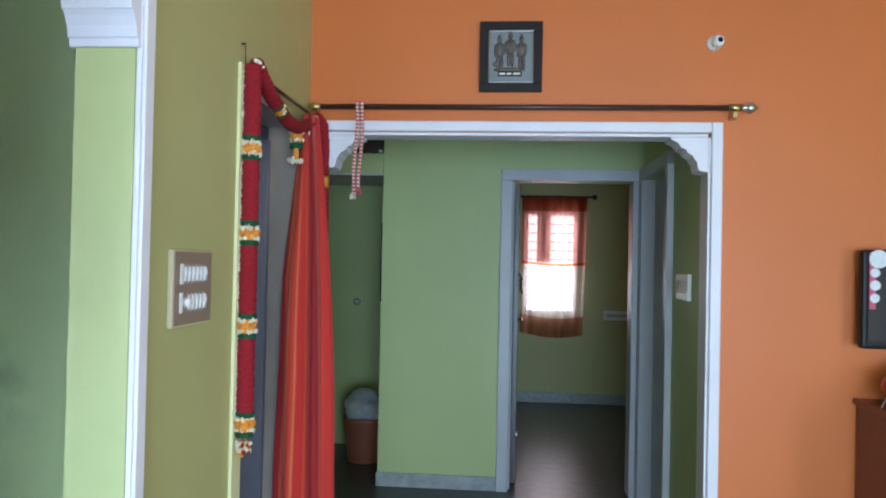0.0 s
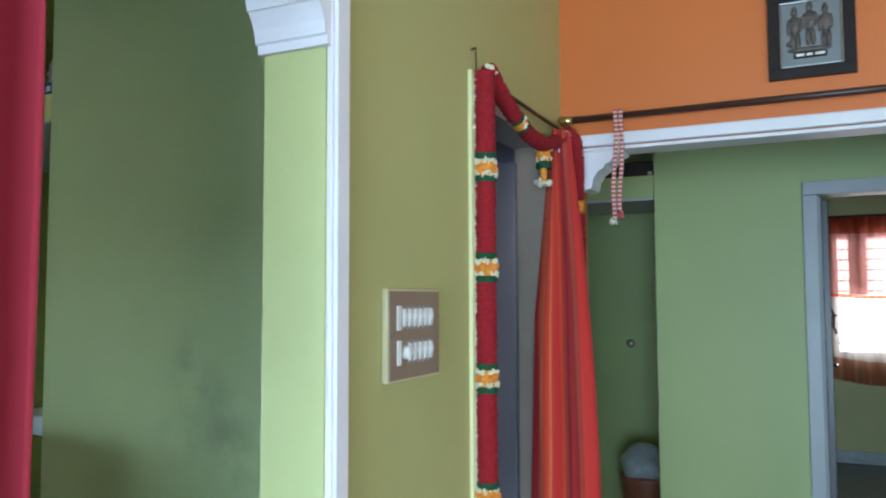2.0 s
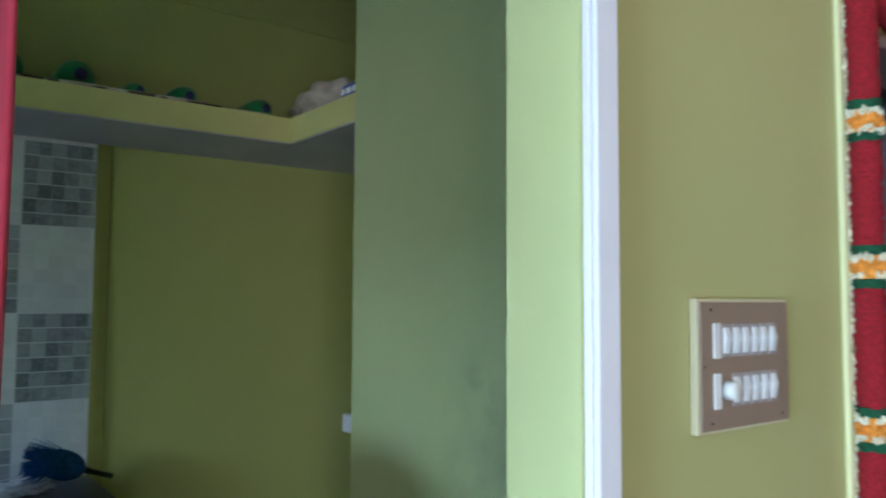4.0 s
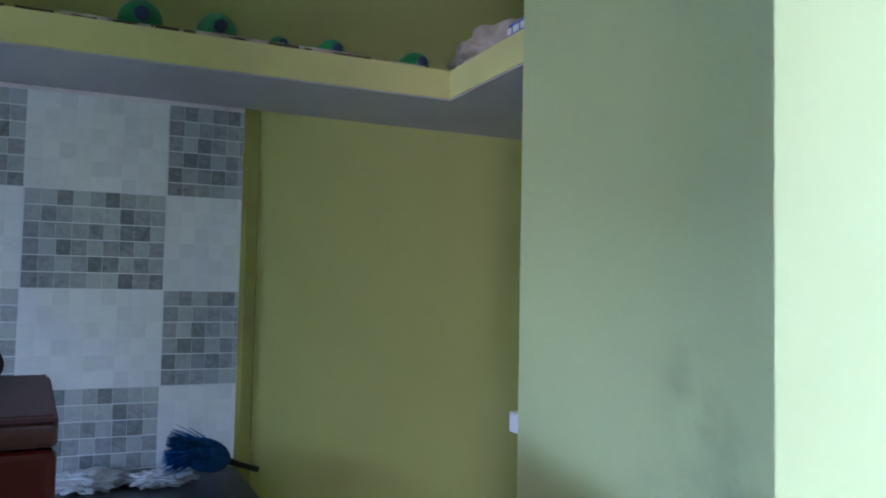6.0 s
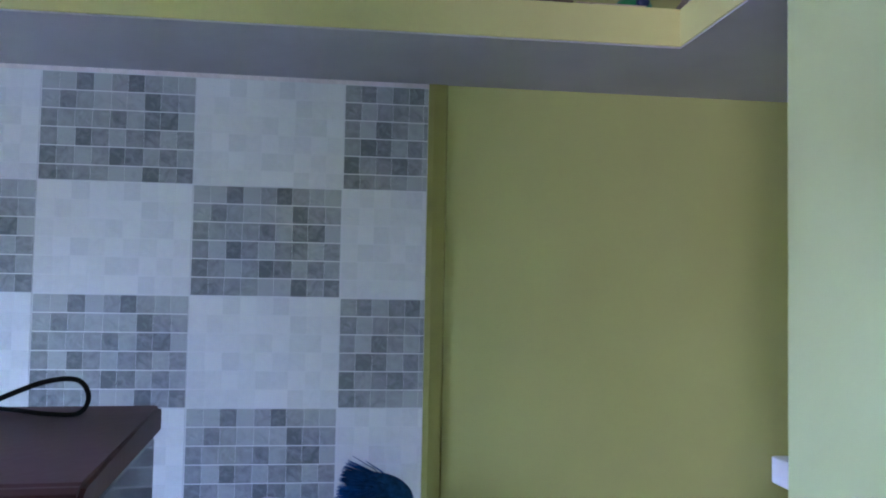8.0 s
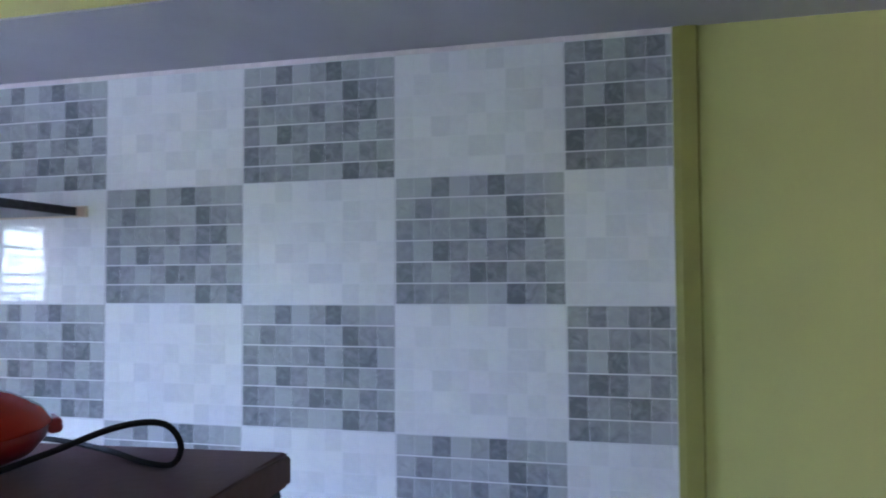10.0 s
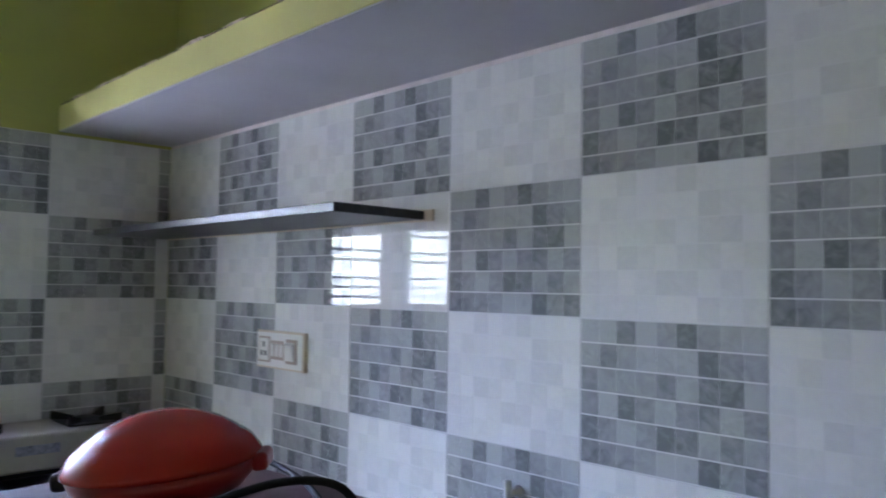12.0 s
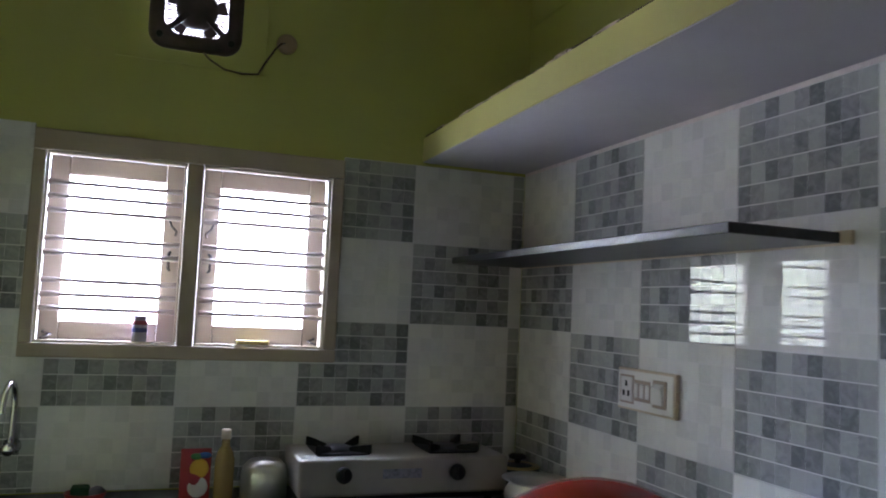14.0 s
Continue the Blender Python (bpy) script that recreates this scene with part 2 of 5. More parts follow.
# orange wall with the passage opening
wall("wall_orange", "x", 4.845, 4.965, 0.996, 6.2, 0, H, [(2.27, 3.976, -1, 2.066)], orange, "bright orange painted living room wall")
wall("wall_living_back", "x", -1.85, -1.7, 2.0, 6.2, 0, H, [(2.6, 5.2, 0.04, 2.2)], green, "green painted wall with a wide glass door behind the walker")
wall("wall_living_side", "y", 6.2, 6.35, -1.85, 4.93, 0, H, [(-0.4, 1.6, 0.04, 2.15)], green, "green painted side wall of the living room")

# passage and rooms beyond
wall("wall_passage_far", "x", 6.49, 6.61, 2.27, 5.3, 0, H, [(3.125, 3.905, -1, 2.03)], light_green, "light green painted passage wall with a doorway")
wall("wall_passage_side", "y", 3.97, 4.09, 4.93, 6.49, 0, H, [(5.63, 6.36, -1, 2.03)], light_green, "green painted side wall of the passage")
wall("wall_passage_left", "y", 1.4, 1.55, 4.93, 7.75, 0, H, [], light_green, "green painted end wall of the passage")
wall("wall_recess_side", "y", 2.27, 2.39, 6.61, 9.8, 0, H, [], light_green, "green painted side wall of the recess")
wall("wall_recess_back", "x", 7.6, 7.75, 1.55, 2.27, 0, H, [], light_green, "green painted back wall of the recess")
wall("wall_bedroom_back", "x", 9.8, 9.95, 2.3, 5.3, 0, H, [(3.27, 3.83, 0.95, 2.12)], green, "green painted bedroom wall with a curtained window")
wall("wall_bedroom_side", "y", 5.2, 5.35, 4.93, 9.8, 0, H, [], green, "green painted side wall of the bedroom")
bm = one_box(1.55, 6.49, 2.07, 2.266, 6.62, 2.2)
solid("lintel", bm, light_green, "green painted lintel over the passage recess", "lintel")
solid("lintel_soffit", one_box(1.55, 6.50, 2.055, 2.264, 7.2, 2.069), loft_grey, "grey painted underside of the recess loft", "soffit")
# closed-off room: its dimness is put into the wall with the dark door grey
solid("side_room_back", one_box(5.0, 4.94, 0.001, 5.1, 6.48, 2.99), grey_door, "unseen wall of the room beyond the side door, dimness painted in as dark grey", "wall")

# loft slab round two sides of the kitchen
bm = bmesh.new()
extrude_profile(bm, [(-0.008, -0.008, 2.06), (0.425, -0.008, 2.06), (0.435, 3.58, 2.06), (0.884, 3.58, 2.06), (0.884, 4.359, 2.06), (-0.008, 4.359, 2.06)], (0, 0, 0.088))
loft = solid("loft_slab", bm, loft_edge_lit_paint, "concrete kitchen loft slab, green edge with the arch's light painted in as pale olive", "loft")
bm = bmesh.new()
extrude_profile(bm, [(-0.007, -0.007, 2.056), (0.421, -0.007, 2.056), (0.431, 3.584, 2.056), (0.882, 3.584, 2.056), (0.882, 4.358, 2.056), (-0.007, 4.358, 2.056)], (0, 0, 0.0035))
solid("loft_soffit", bm, loft_grey, "grey painted underside of the kitchen loft", "soffit")
solid("alcove_shelf", one_box(-0.008, 4.06, 0.935, 0.884, 4.359, 1.012, bevel=0.004), white_trim, "pale painted shelf in the kitchen alcove", "shelf")

# ---- arch trim and brackets ----
BRACKET = [(0, 0), (0.012, 0), (0.012, 0.018), (0.020, 0.020), (0.024, 0.045), (0.034, 0.066), (0.042, 0.077), (0.047, 0.078), (0.053, 0.105), (0.070, 0.128), (0.088, 0.138), (0.094, 0.140), (0.108, 0.160), (0.130, 0.176), (0.150, 0.181), (0.152, 0.2), (0, 0.2)]
arch = thing("kitchen_arch_trim", "white painted plaster moulding round the kitchen arch", "trim", kind="structure")
part("side_moulding", one_box(2.2445, 3.131, 0.0, 2.2575, 3.1805, 2.23, bevel=0.003), white_trim, arch)
part("side_bead", one_box(2.258, 3.134, 0.0, 2.268, 3.18, 2.23, bevel=0.004), white_trim, arch)
part("jamb_lining", one_box(2.0985, 3.1275, 0.0, 2.244, 3.179, 1.972), jamb_paint, arch, "light green painted strip behind the moulding")
part("head_moulding", one_box(2.203, 2.05, 2.176, 2.265, 3.131, 2.228, bevel=0.006), white_trim, arch)
bm = bmesh.new()
extrude_profile(bm, [(2.088, 3.129 - o, 1.973 + h) for o, h in BRACKET], (0.168, 0, 0))
part("bracket", bm, white_trim, arch, "stepped white plaster bracket under the arch head")

gate = thing("passage_opening_trim", "white painted plaster moulding round the passage opening", "trim", kind="structure")
part("side_moulding", one_box(3.9765, 4.778, 0.0, 4.024, 4.807, 2.114, bevel=0.006), white_trim, gate)
part("side_fillet", one_box(3.964, 4.79, 0.0, 3.9755, 4.925, 2.05, bevel=0.003), white_trim, gate)
part("head_moulding", one_box(2.203, 4.778, 2.068, 3.976, 4.807, 2.114, bevel=0.006), white_trim, gate)
part("head_fillet", one_box(2.285, 4.79, 2.05, 3.9635, 4.925, 2.064, bevel=0.003), white_trim, gate)
part("side_moulding", one_box(2.203, 4.778, 0.0, 2.27, 4.807, 2.067, bevel=0.006), white_trim, gate)
CORNER = [(0, 0), (0.036, 0.006), (0.042, 0.020), (0.046, 0.045), (0.056, 0.056), (0.062, 0.070), (0.078, 0.080), (0.088, 0.086), (0.094, 0.099), (0.112, 0.105), (0.118, 0.114), (0.128, 0.128), (0.148, 0.137), (0.158, 0.141), (0.158, 0.15), (0, 0.15)]
for sx, x0 in ((-1, 3.963), (1, 2.286)):
    bm = bmesh.new()
    extrude_profile(bm, [(x0 + sx * o, 4.792, 1.899 + h) for o, h in CORNER], (0, 0.13, 0))
    part("bracket", bm, white_trim, gate, "stepped white plaster corner bracket")

gate.location.y += 0.035

# ---- light switch boards ----
tan_plate = mat("tan_laminate_plate", (0.29, 0.205, 0.15), 0.4, vary=0.04)
grey_plastic = mat("clear_grey_plastic", (0.40, 0.34, 0.33), 0.2, vary=0.05)
bright_plastic = mat("bright_white_plastic", (0.86, 0.86, 0.86), 0.25, vary=0.02)
tan_edge = mat("cream_plate_edge", (0.62, 0.56, 0.36), 0.45, vary=0.04)
sb = thing("switch_board", "tan switch board with two rows of white switches", "switch board")
sb.matrix_world = pose(2.2, 3.553, 1.400, 0, 0, 90) @ Matrix.Diagonal((0.895, 1.0, 0.95, 1))
part("backing", one_box(-0.149, -0.016, -0.113, 0.149, -0.001, 0.113, bevel=0.003), tan_edge, sb, "cream coloured box edge")
part("face_plate", one_box(-0.143, -0.020, -0.107, 0.143, -0.0165, 0.107, bevel=0.0015), tan_plate, sb)
for zc, kinds in ((0.042, "wssssss"), (-0.042, "wrsssss")):
    n = len(kinds)
    for i, k in enumerate(kinds):
        x = -0.098 + i * 0.0305
        if k == "w":
            part("socket_plate", one_box(x - 0.012, -0.024, zc - 0.030, x + 0.010, -0.0205, zc + 0.030, bevel=0.002), white_plastic, sb)
        elif k == "r":
            bm = bmesh.new()
            lathe(bm, [(0.017, 0.0205), (0.016, 0.034), (0.012, 0.038)], 20, m=Matrix.Translation((x + 0.002, 0, zc)) @ pose(0, 0, 0, 90, 0, 0))
            part("regulator_knob", bm, white_plastic, sb, "round white fan regulator knob", smooth=True)
        else:
            bm = bmesh.new()
            y0 = -0.0205
            extrude_profile(bm, [(x - 0.012, y0, zc - 0.018), (x - 0.012, y0 - 0.003, zc - 0.022), (x - 0.012, y0 - 0.008, zc + 0.004), (x - 0.012, y0 - 0.003, zc + 0.022), (x - 0.012, y0, zc + 0.018)], (0.0165, 0, 0))
            part("rocker_switch", bm, bright_plastic, sb)
            bm = one_box(x - 0.013, -0.022, zc - 0.028, x + 0.014, -0.0203, zc + 0.028, bevel=0.0006)
            part("switch_surround", bm, grey_plastic, sb)
for x, z in ((-0.115, 0.094), (0.115, 0.094), (-0.115, -0.094), (0.115, -0.094), (-0.135, 0), (0.135, 0)):
    bm = bmesh.new()
    lathe(bm, [(0.003, 0.0203), (0.0025, 0.0218)], 10, m=Matrix.Translation((x, 0, z)) @ pose(0, 0, 0, 90, 0, 0))
    part("screw", bm, chrome, sb)

pb = thing("switch_board", "small white switch board on green wall", "switch board")
pb.matrix_world = pose(3.97, 5.247, 1.39, 0, 0, -90)
part("backing", one_box(-0.13, -0.02, -0.063, 0.13, -0.001, 0.063, bevel=0.004), white_plastic, pb)
for x in (-0.06, 0.03):
    part("rocker_switch", one_box(x - 0.03, -0.027, -0.03, x + 0.03, -0.0205, 0.03, bevel=0.003), iron if x < 0 else tan_edge, pb)

# kitchen socket board on the tiles
kb = thing("socket_board", "white socket board with switches on kitchen tiles", "socket board")
kb.matrix_world = pose(0.0, 0.855, 1.303, 0, 0, 90)
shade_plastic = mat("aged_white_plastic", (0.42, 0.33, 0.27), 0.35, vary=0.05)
cream_edge = mat("cream_wood_edge", (0.62, 0.52, 0.40), 0.5, vary=0.05)
part("backing", one_box(-0.137, -0.014, -0.06, 0.137, -0.001, 0.06, bevel=0.002), cream_edge, kb, "thin cream edged box")
part("face_plate", one_box(-0.131, -0.018, -0.054, 0.131, -0.0145, 0.054, bevel=0.002), white_plastic, kb)
part("socket_surround", one_box(-0.119, -0.0185, -0.041, -0.048, -0.0182, 0.041), shade_plastic, kb, "tan plastic surround")
part("switch_surround", one_box(-0.046, -0.0185, -0.030, 0.030, -0.0182, 0.030), shade_plastic, kb, "tan plastic surround")
part("socket", one_box(-0.112, -0.021, -0.035, -0.055, -0.0185, 0.035, bevel=0.003), white_plastic, kb)
for hx, hz in ((-0.084, 0.016), (-0.096, -0.012), (-0.072, -0.012)):
    part("socket_hole", one_box(hx - 0.005, -0.0225, hz - 0.008, hx + 0.005, -0.0212, hz + 0.008), black_plastic, kb)
for x in (-0.035, -0.008, 0.018):
    part("rocker_switch", one_box(x - 0.009, -0.023, -0.02, x + 0.009, -0.0185, 0.02, bevel=0.003), white_plastic, kb)
part("switch_housing", one_box(0.045, -0.022, -0.038, 0.105, -0.0185, 0.038, bevel=0.003), shade_plastic, kb)
bm = bmesh.new()
extrude_profile(bm, [(0.053, -0.0225, -0.028), (0.053, -0.026, -0.028), (0.053, -0.034, 0.018), (0.053, -0.0225, 0.028)], (0.042, 0, 0))
part("main_switch", bm, white_plastic, kb)

# ---- doorway with garland ----
cream_paint = mat("cream_paint", (0.80, 0.78, 0.42), 0.5, vary=0.04)
dw = thing("doorway_frame", "grey door frame with pale cream outer edge", "door frame", kind="structure")
part("architrave", one_box(2.201, 3.915, 0.0, 2.213, 4.0, 2.145, bevel=0.002), cream_paint, dw, "pale cream painted edge strip")
part("head", one_box(2.05, 4.001, 2.06, 2.2, 4.72, 2.089, bevel=0.003), grey_paint, dw)
part("jamb", one_box(2.06, 4.69, 0.0, 2.2, 4.719, 2.06, bevel=0.003), wood_frame, dw)
solid("wall_lining", one_box(1.298, 4.832, 0.0, 2.098, 4.8445, 2.99), grey_door, "slate grey painted wall behind the open door", "wall")
solid("wall_lining", one_box(0.997, 4.648, 0.0, 1.297, 4.8445, 2.99), grey_door, "slate grey panelled wall behind the open door", "wall")
dl = thing("door_leaf", "slate grey painted door standing open inwards", "door")
part("panel", one_box(1.30, 4.645, 0.01, 2.075, 4.683, 2.0, bevel=0.003), grey_door, dl)
part("lock_rail", one_box(1.34, 4.637, 0.9, 2.04, 4.6445, 1.05, bevel=0.002), grey_door, dl)

red_pile = mat("crimson_velvet_pile", (0.30, 0.004, 0.012), 0.85, vary=0.25, vscale=120, bump=0.6, bscale=220)
green_pile = mat("dark_green_pile", (0.008, 0.075, 0.03), 0.85, vary=0.3, vscale=120, bump=0.5, bscale=220)
orange_pile = mat("orange_petal_yarn", (0.80, 0.30, 0.03), 0.8, vary=0.3, vscale=90, bump=0.5, bscale=200)
white_pile = mat("cream_petal_yarn", (0.80, 0.74, 0.55), 0.8, vary=0.15, vscale=90, bump=0.5, bscale=200)


def rope(path, r, name, material, parent, label="", fuzz=0.10, step=0.006, sides=14):
    """A fuzzy rope along a polyline."""
    pts = [Vector(p) for p in path]
    out = []
    for a, b in zip(pts, pts[1:]):
        n = max(1, int((b - a).length / step))
        out += [a.lerp(b, i / n) for i in range(n)]
    out.append(pts[-1])
    bm = bmesh.new()
    rings = tube(bm, out, r, sides)
    rng = random.Random(len(out))
    for ring, c in zip(rings, out):
        for v in ring:
            v.co += (v.co - c) * rng.uniform(-fuzz, fuzz)
    return part(name, bm, material, parent, label, smooth=True)


def petals(centre, r, length, name, material, parent, n=60, size=0.012, seed=0):
    """A ring of small petals round a short stretch of upright rope."""
    rng = random.Random(seed)
    bm = bmesh.new()
    for _ in range(n):
        a, h = rng.uniform(0, 2 * math.pi), rng.uniform(-length / 2, length / 2)
        d = Vector((math.cos(a), math.sin(a), 0))
        m = Matrix.Translation(Vector(centre) + d * r * rng.uniform(0.82, 1.02) + Vector((0, 0, h))) @ Euler((rng.uniform(0, 6), rng.uniform(0, 6), a)).to_matrix().to_4x4() @ Matrix.Diagonal((1, 0.7, 0.35, 1))
        bmesh.ops.create_icosphere(bm, subdivisions=1, radius=size * rng.uniform(0.7, 1.2), matrix=m)
    return part(name, bm, material, parent)


garland = thing("door_garland", "red velvet garland with orange and white flower bands over the doorway", "garland")
GX, GY = 2.243, 3.945
bands = [1.858, 1.571, 1.259, 0.93]
zs = [2.14] + [v for z in bands for v in (z + 0.04, z - 0.04)]
for a, b in zip(zs[0::2], zs[1::2]):
    rope([(GX, GY, a), (GX, GY, b)], 0.029, "rope", red_pile, garland)
def flower_band(x, y, z, r, seed):
    rope([(x, y, z + 0.042), (x, y, z + 0.024)], r * 1.02, "green_ring", green_pile, garland, step=0.004)
    rope([(x, y, z - 0.024), (x, y, z - 0.042)], r * 1.02, "green_ring", green_pile, garland, step=0.004)
    rope([(x, y, z + 0.023), (x, y, z - 0.023)], r * 0.9, "orange_band", orange_pile, garland, step=0.005)
    petals((x, y, z + 0.019), r, 0.010, "white_petals", white_pile, garland, 40, 0.009, seed)
    petals((x, y, z - 0.019), r, 0.010, "white_petals", white_pile, garland, 40, 0.009, seed + 1)
    petals((x, y, z), r, 0.016, "orange_petals", orange_pile, garland, 40, 0.011, seed + 2)
for i, z in enumerate(bands):
    flower_band(GX, GY, z, 0.030, 10 * i)
# pale fringe along the outer edge
bm = bmesh.new()
rng = random.Random(5)
z = 2.12
while z > 0.9:
    d = Vector((-0.028 + rng.uniform(-0.004, 0.003), -0.012 + rng.uniform(-0.004, 0.004), 0))
    bmesh.ops.create_icosphere(bm, subdivisions=1, radius=rng.uniform(0.004, 0.0065), matrix=Matrix.Translation(Vector((GX, GY, z)) + d))
    z -= rng.uniform(0.007, 0.013)
part("fringe", bm, white_pile, garland, "pale beaded fringe")
# tassel at the foot
bm = bmesh.new()
for k in range(5):
    tube(bm, [(GX + rng.uniform(-0.01, 0.01), GY + rng.uniform(-0.01, 0.01), 0.89), (GX + rng.uniform(-0.03, 0.03), GY + rng.uniform(-0.03, 0.03), 0.86)], 0.002, 5)
part("tassel_strings", bm, orange_pile, garland)
petals((GX, GY, 0.855), 0.022, 0.03, "tassel_petals", white_pile, garland, 26, 0.012, 3)
petals((GX, GY, 0.85), 0.018, 0.03, "tassel_petals", red_pile, garland, 16, 0.012, 4)
petals((GX, GY, 0.84), 0.014, 0.02, "tassel_petals", orange_pile, garland, 14, 0.011, 6)
# sagging top swag
def swag(s):
    y = 3.955 + s * 0.80
    return Vector((2.248 + 0.014 * math.sin(math.pi * s), y, 2.15 - 0.045 * s - 0.15 * math.sin(math.pi * s) * (0.9 - 0.25 * s)))
def stretch(s0, s1, n=14):
    return [swag(s0 + (s1 - s0) * i / n) for i in range(n + 1)]
rope(stretch(0.0, 0.25), 0.026, "rope", red_pile, garland)
c = swag(0.285)
rope(stretch(0.265, 0.305, 4), 0.026, "orange_band", orange_pile, garland, step=0.004)
rope(stretch(0.25, 0.262, 2), 0.027, "green_ring", green_pile, garland, step=0.003)
rope(stretch(0.308, 0.32, 2), 0.027, "green_ring", green_pile, garland, step=0.003)
petals(c, 0.025, 0.03, "white_petals", white_pile, garland, 50, 0.009, 31)
rope(stretch(0.32, 0.93), 0.026, "rope", red_pile, garland)
rope(stretch(0.93, 0.97, 4), 0.026, "white_band", white_pile, garland, step=0.004)
rope([swag(0.97), swag(0.985) + Vector((0.012, 0, 0.01)), Vector((2.282, 4.758, 2.08)), Vector((2.286, 4.762, 2.0)), Vector((2.286, 4.762, 1.86))], 0.027, "rope", red_pile, garland)
rope([(2.286, 4.762, 1.85), (2.286, 4.762, 1.81)], 0.027, "orange_band", orange_pile, garland)
rope([(2.286, 4.762, 1.80), (2.286, 4.762, 1.45)], 0.030, "rope", red_pile, garland)
# hanging pendant

PX, PY = 2.248, 4.467
rope([(PX, PY, 2.035), (PX, PY, 2.01)], 0.026, "green_ring", green_pile, garland, step=0.004)
rope([(PX, PY, 2.008), (PX, PY, 1.962)], 0.027, "orange_band", orange_pile, garland, step=0.004)
petals((PX, PY, 2.0), 0.027, 0.008, "white_petals", white_pile, garland, 30, 0.008, 41)
petals((PX, PY, 1.968), 0.027, 0.008, "white_petals", white_pile, garland, 30, 0.008, 42)
rope([(PX, PY, 1.955), (PX, PY, 1.935)], 0.026, "green_ring", green_pile, garland, step=0.004)
rope([(PX, PY, 1.935), (PX, PY, 1.89)], 0.012, "tassel_strings", orange_pile, garland, step=0.004)
petals((PX, PY, 1.885), 0.028, 0.014, "white_petals", white_pile, garland, 34, 0.010, 43)
bm = bmesh.new()
tube(bm, [(2.2, 3.945, 2.212), (2.216, 3.945, 2.214)], 0.004, 6)
tube(bm, [(2.2145, 3.945, 2.214), (2.216, 3.945, 2.14)], 0.002, 6)
part("nail", bm, brown_rod, garland, "thin rusty nail and string")
petals((2.262, 3.95, 2.145), 0.012, 0.02, "bow", white_pile, garland, 10, 0.012, 44)

dr = thing("curtain_rod", "thin dark curtain rod over the doorway", "curtain rod")
bm = bmesh.new()
tube(bm, [(2.232, 3.99, 2.125), (2.232, 4.765, 2.125)], 0.007, 10)
part("rod", bm, brown_rod, dr, smooth=True)
for y in (4.02, 4.755):
    part("bracket", one_box(2.201, y - 0.012, 2.108, 2.231, y + 0.012, 2.142, bevel=0.003), brass, dr)


def cloth_stripes(name, base, stripes, rough=0.8):
    """A woven cloth with stripes along its width coordinate u."""
    m = bpy.data.materials.new(name)
    m.use_nodes = True
    nt = m.node_tree
    b = nt.nodes["Principled BSDF"]
    b.inputs["Roughness"].default_value = rough
    b.inputs["Sheen Weight"].default_value = 0.1
    uv = nt.nodes.new("ShaderNodeUVMap")
    sep = nt.nodes.new("ShaderNodeSeparateXYZ")
    nt.links.new(uv.outputs[0], sep.inputs[0])
    ramp = nt.nodes.new("ShaderNodeValToRGB")
    ramp.color_ramp.interpolation = "CONSTANT"
    els = ramp.color_ramp.elements
    els[0].color = (*base, 1)
    els[1].position, els[1].color = stripes[0][0], (*stripes[0][1], 1)
    for p, c in stripes[1:]:
        e = els.new(p)
        e.color = (*c, 1)
    nt.links.new(sep.outputs[0], ramp.inputs["Fac"])
    no = nt.nodes.new("ShaderNodeTexNoise")
    no.inputs["Scale"].default_value = 350.0
    mix = nt.nodes.new("ShaderNodeMix")
    mix.data_type, mix.blend_type = "RGBA", "MULTIPLY"
    mix.inputs["Factor"].default_value = 0.35
    nt.links.new(ramp.outputs[0], mix.inputs[6])
    nt.links.new(no.outputs["Fac"], mix.inputs[7])
    nt.links.new(mix.outputs[2], b.inputs["Base Color"])
    bp = nt.nodes.new("ShaderNodeBump")
    bp.inputs["Strength"].default_value, bp.inputs["Distance"].default_value = 0.2, 0.002
    nt.links.new(no.outputs["Fac"], bp.inputs["Height"])
    nt.links.new(bp.outputs["Normal"], b.inputs["Normal"])
    return m


def cloth_grid(bm, f, nu, nv):
    """A sheet of cloth: f(u, v) gives its places; u runs across, v down."""
    layer = bm.loops.layers.uv.new("UVMap")
    g = [[bm.verts.new(f(i / nu, j / nv)) for i in range(nu + 1)] for j in range(nv + 1)]
    for j in range(nv):
        for i in range(nu):
            fa = bm.faces.new((g[j][i], g[j][i + 1], g[j + 1][i + 1], g[j + 1][i]))
            for lp, (a, b) in zip(fa.loops, ((i, j), (i + 1, j), (i + 1, j + 1), (i, j + 1))):
                lp[layer].uv = (a / nu, b / nv)


R1, R2, R3, O1, Y1 = (0.62, 0.028, 0.018), (0.40, 0.010, 0.014), (0.66, 0.045, 0.020), (0.68, 0.085, 0.026), (0.70, 0.17, 0.045)
orange_cloth = cloth_stripes("striped_orange_cloth", R1, [(0.07, R2), (0.13, O1), (0.17, R1), (0.24, R3), (0.30, R2), (0.36, R1), (0.42, R3), (0.50, R2), (0.56, O1), (0.60, R3), (0.62, Y1), (0.63, R1), (0.66, Y1), (0.67, R3), (0.70, Y1), (0.71, R1), (0.74, O1), (0.76, R1), (0.80, R2), (0.86, O1), (0.90, R3), (0.95, R1)])
oc = thing("door_curtain", "striped red and orange cotton curtain gathered at the doorway", "curtain")
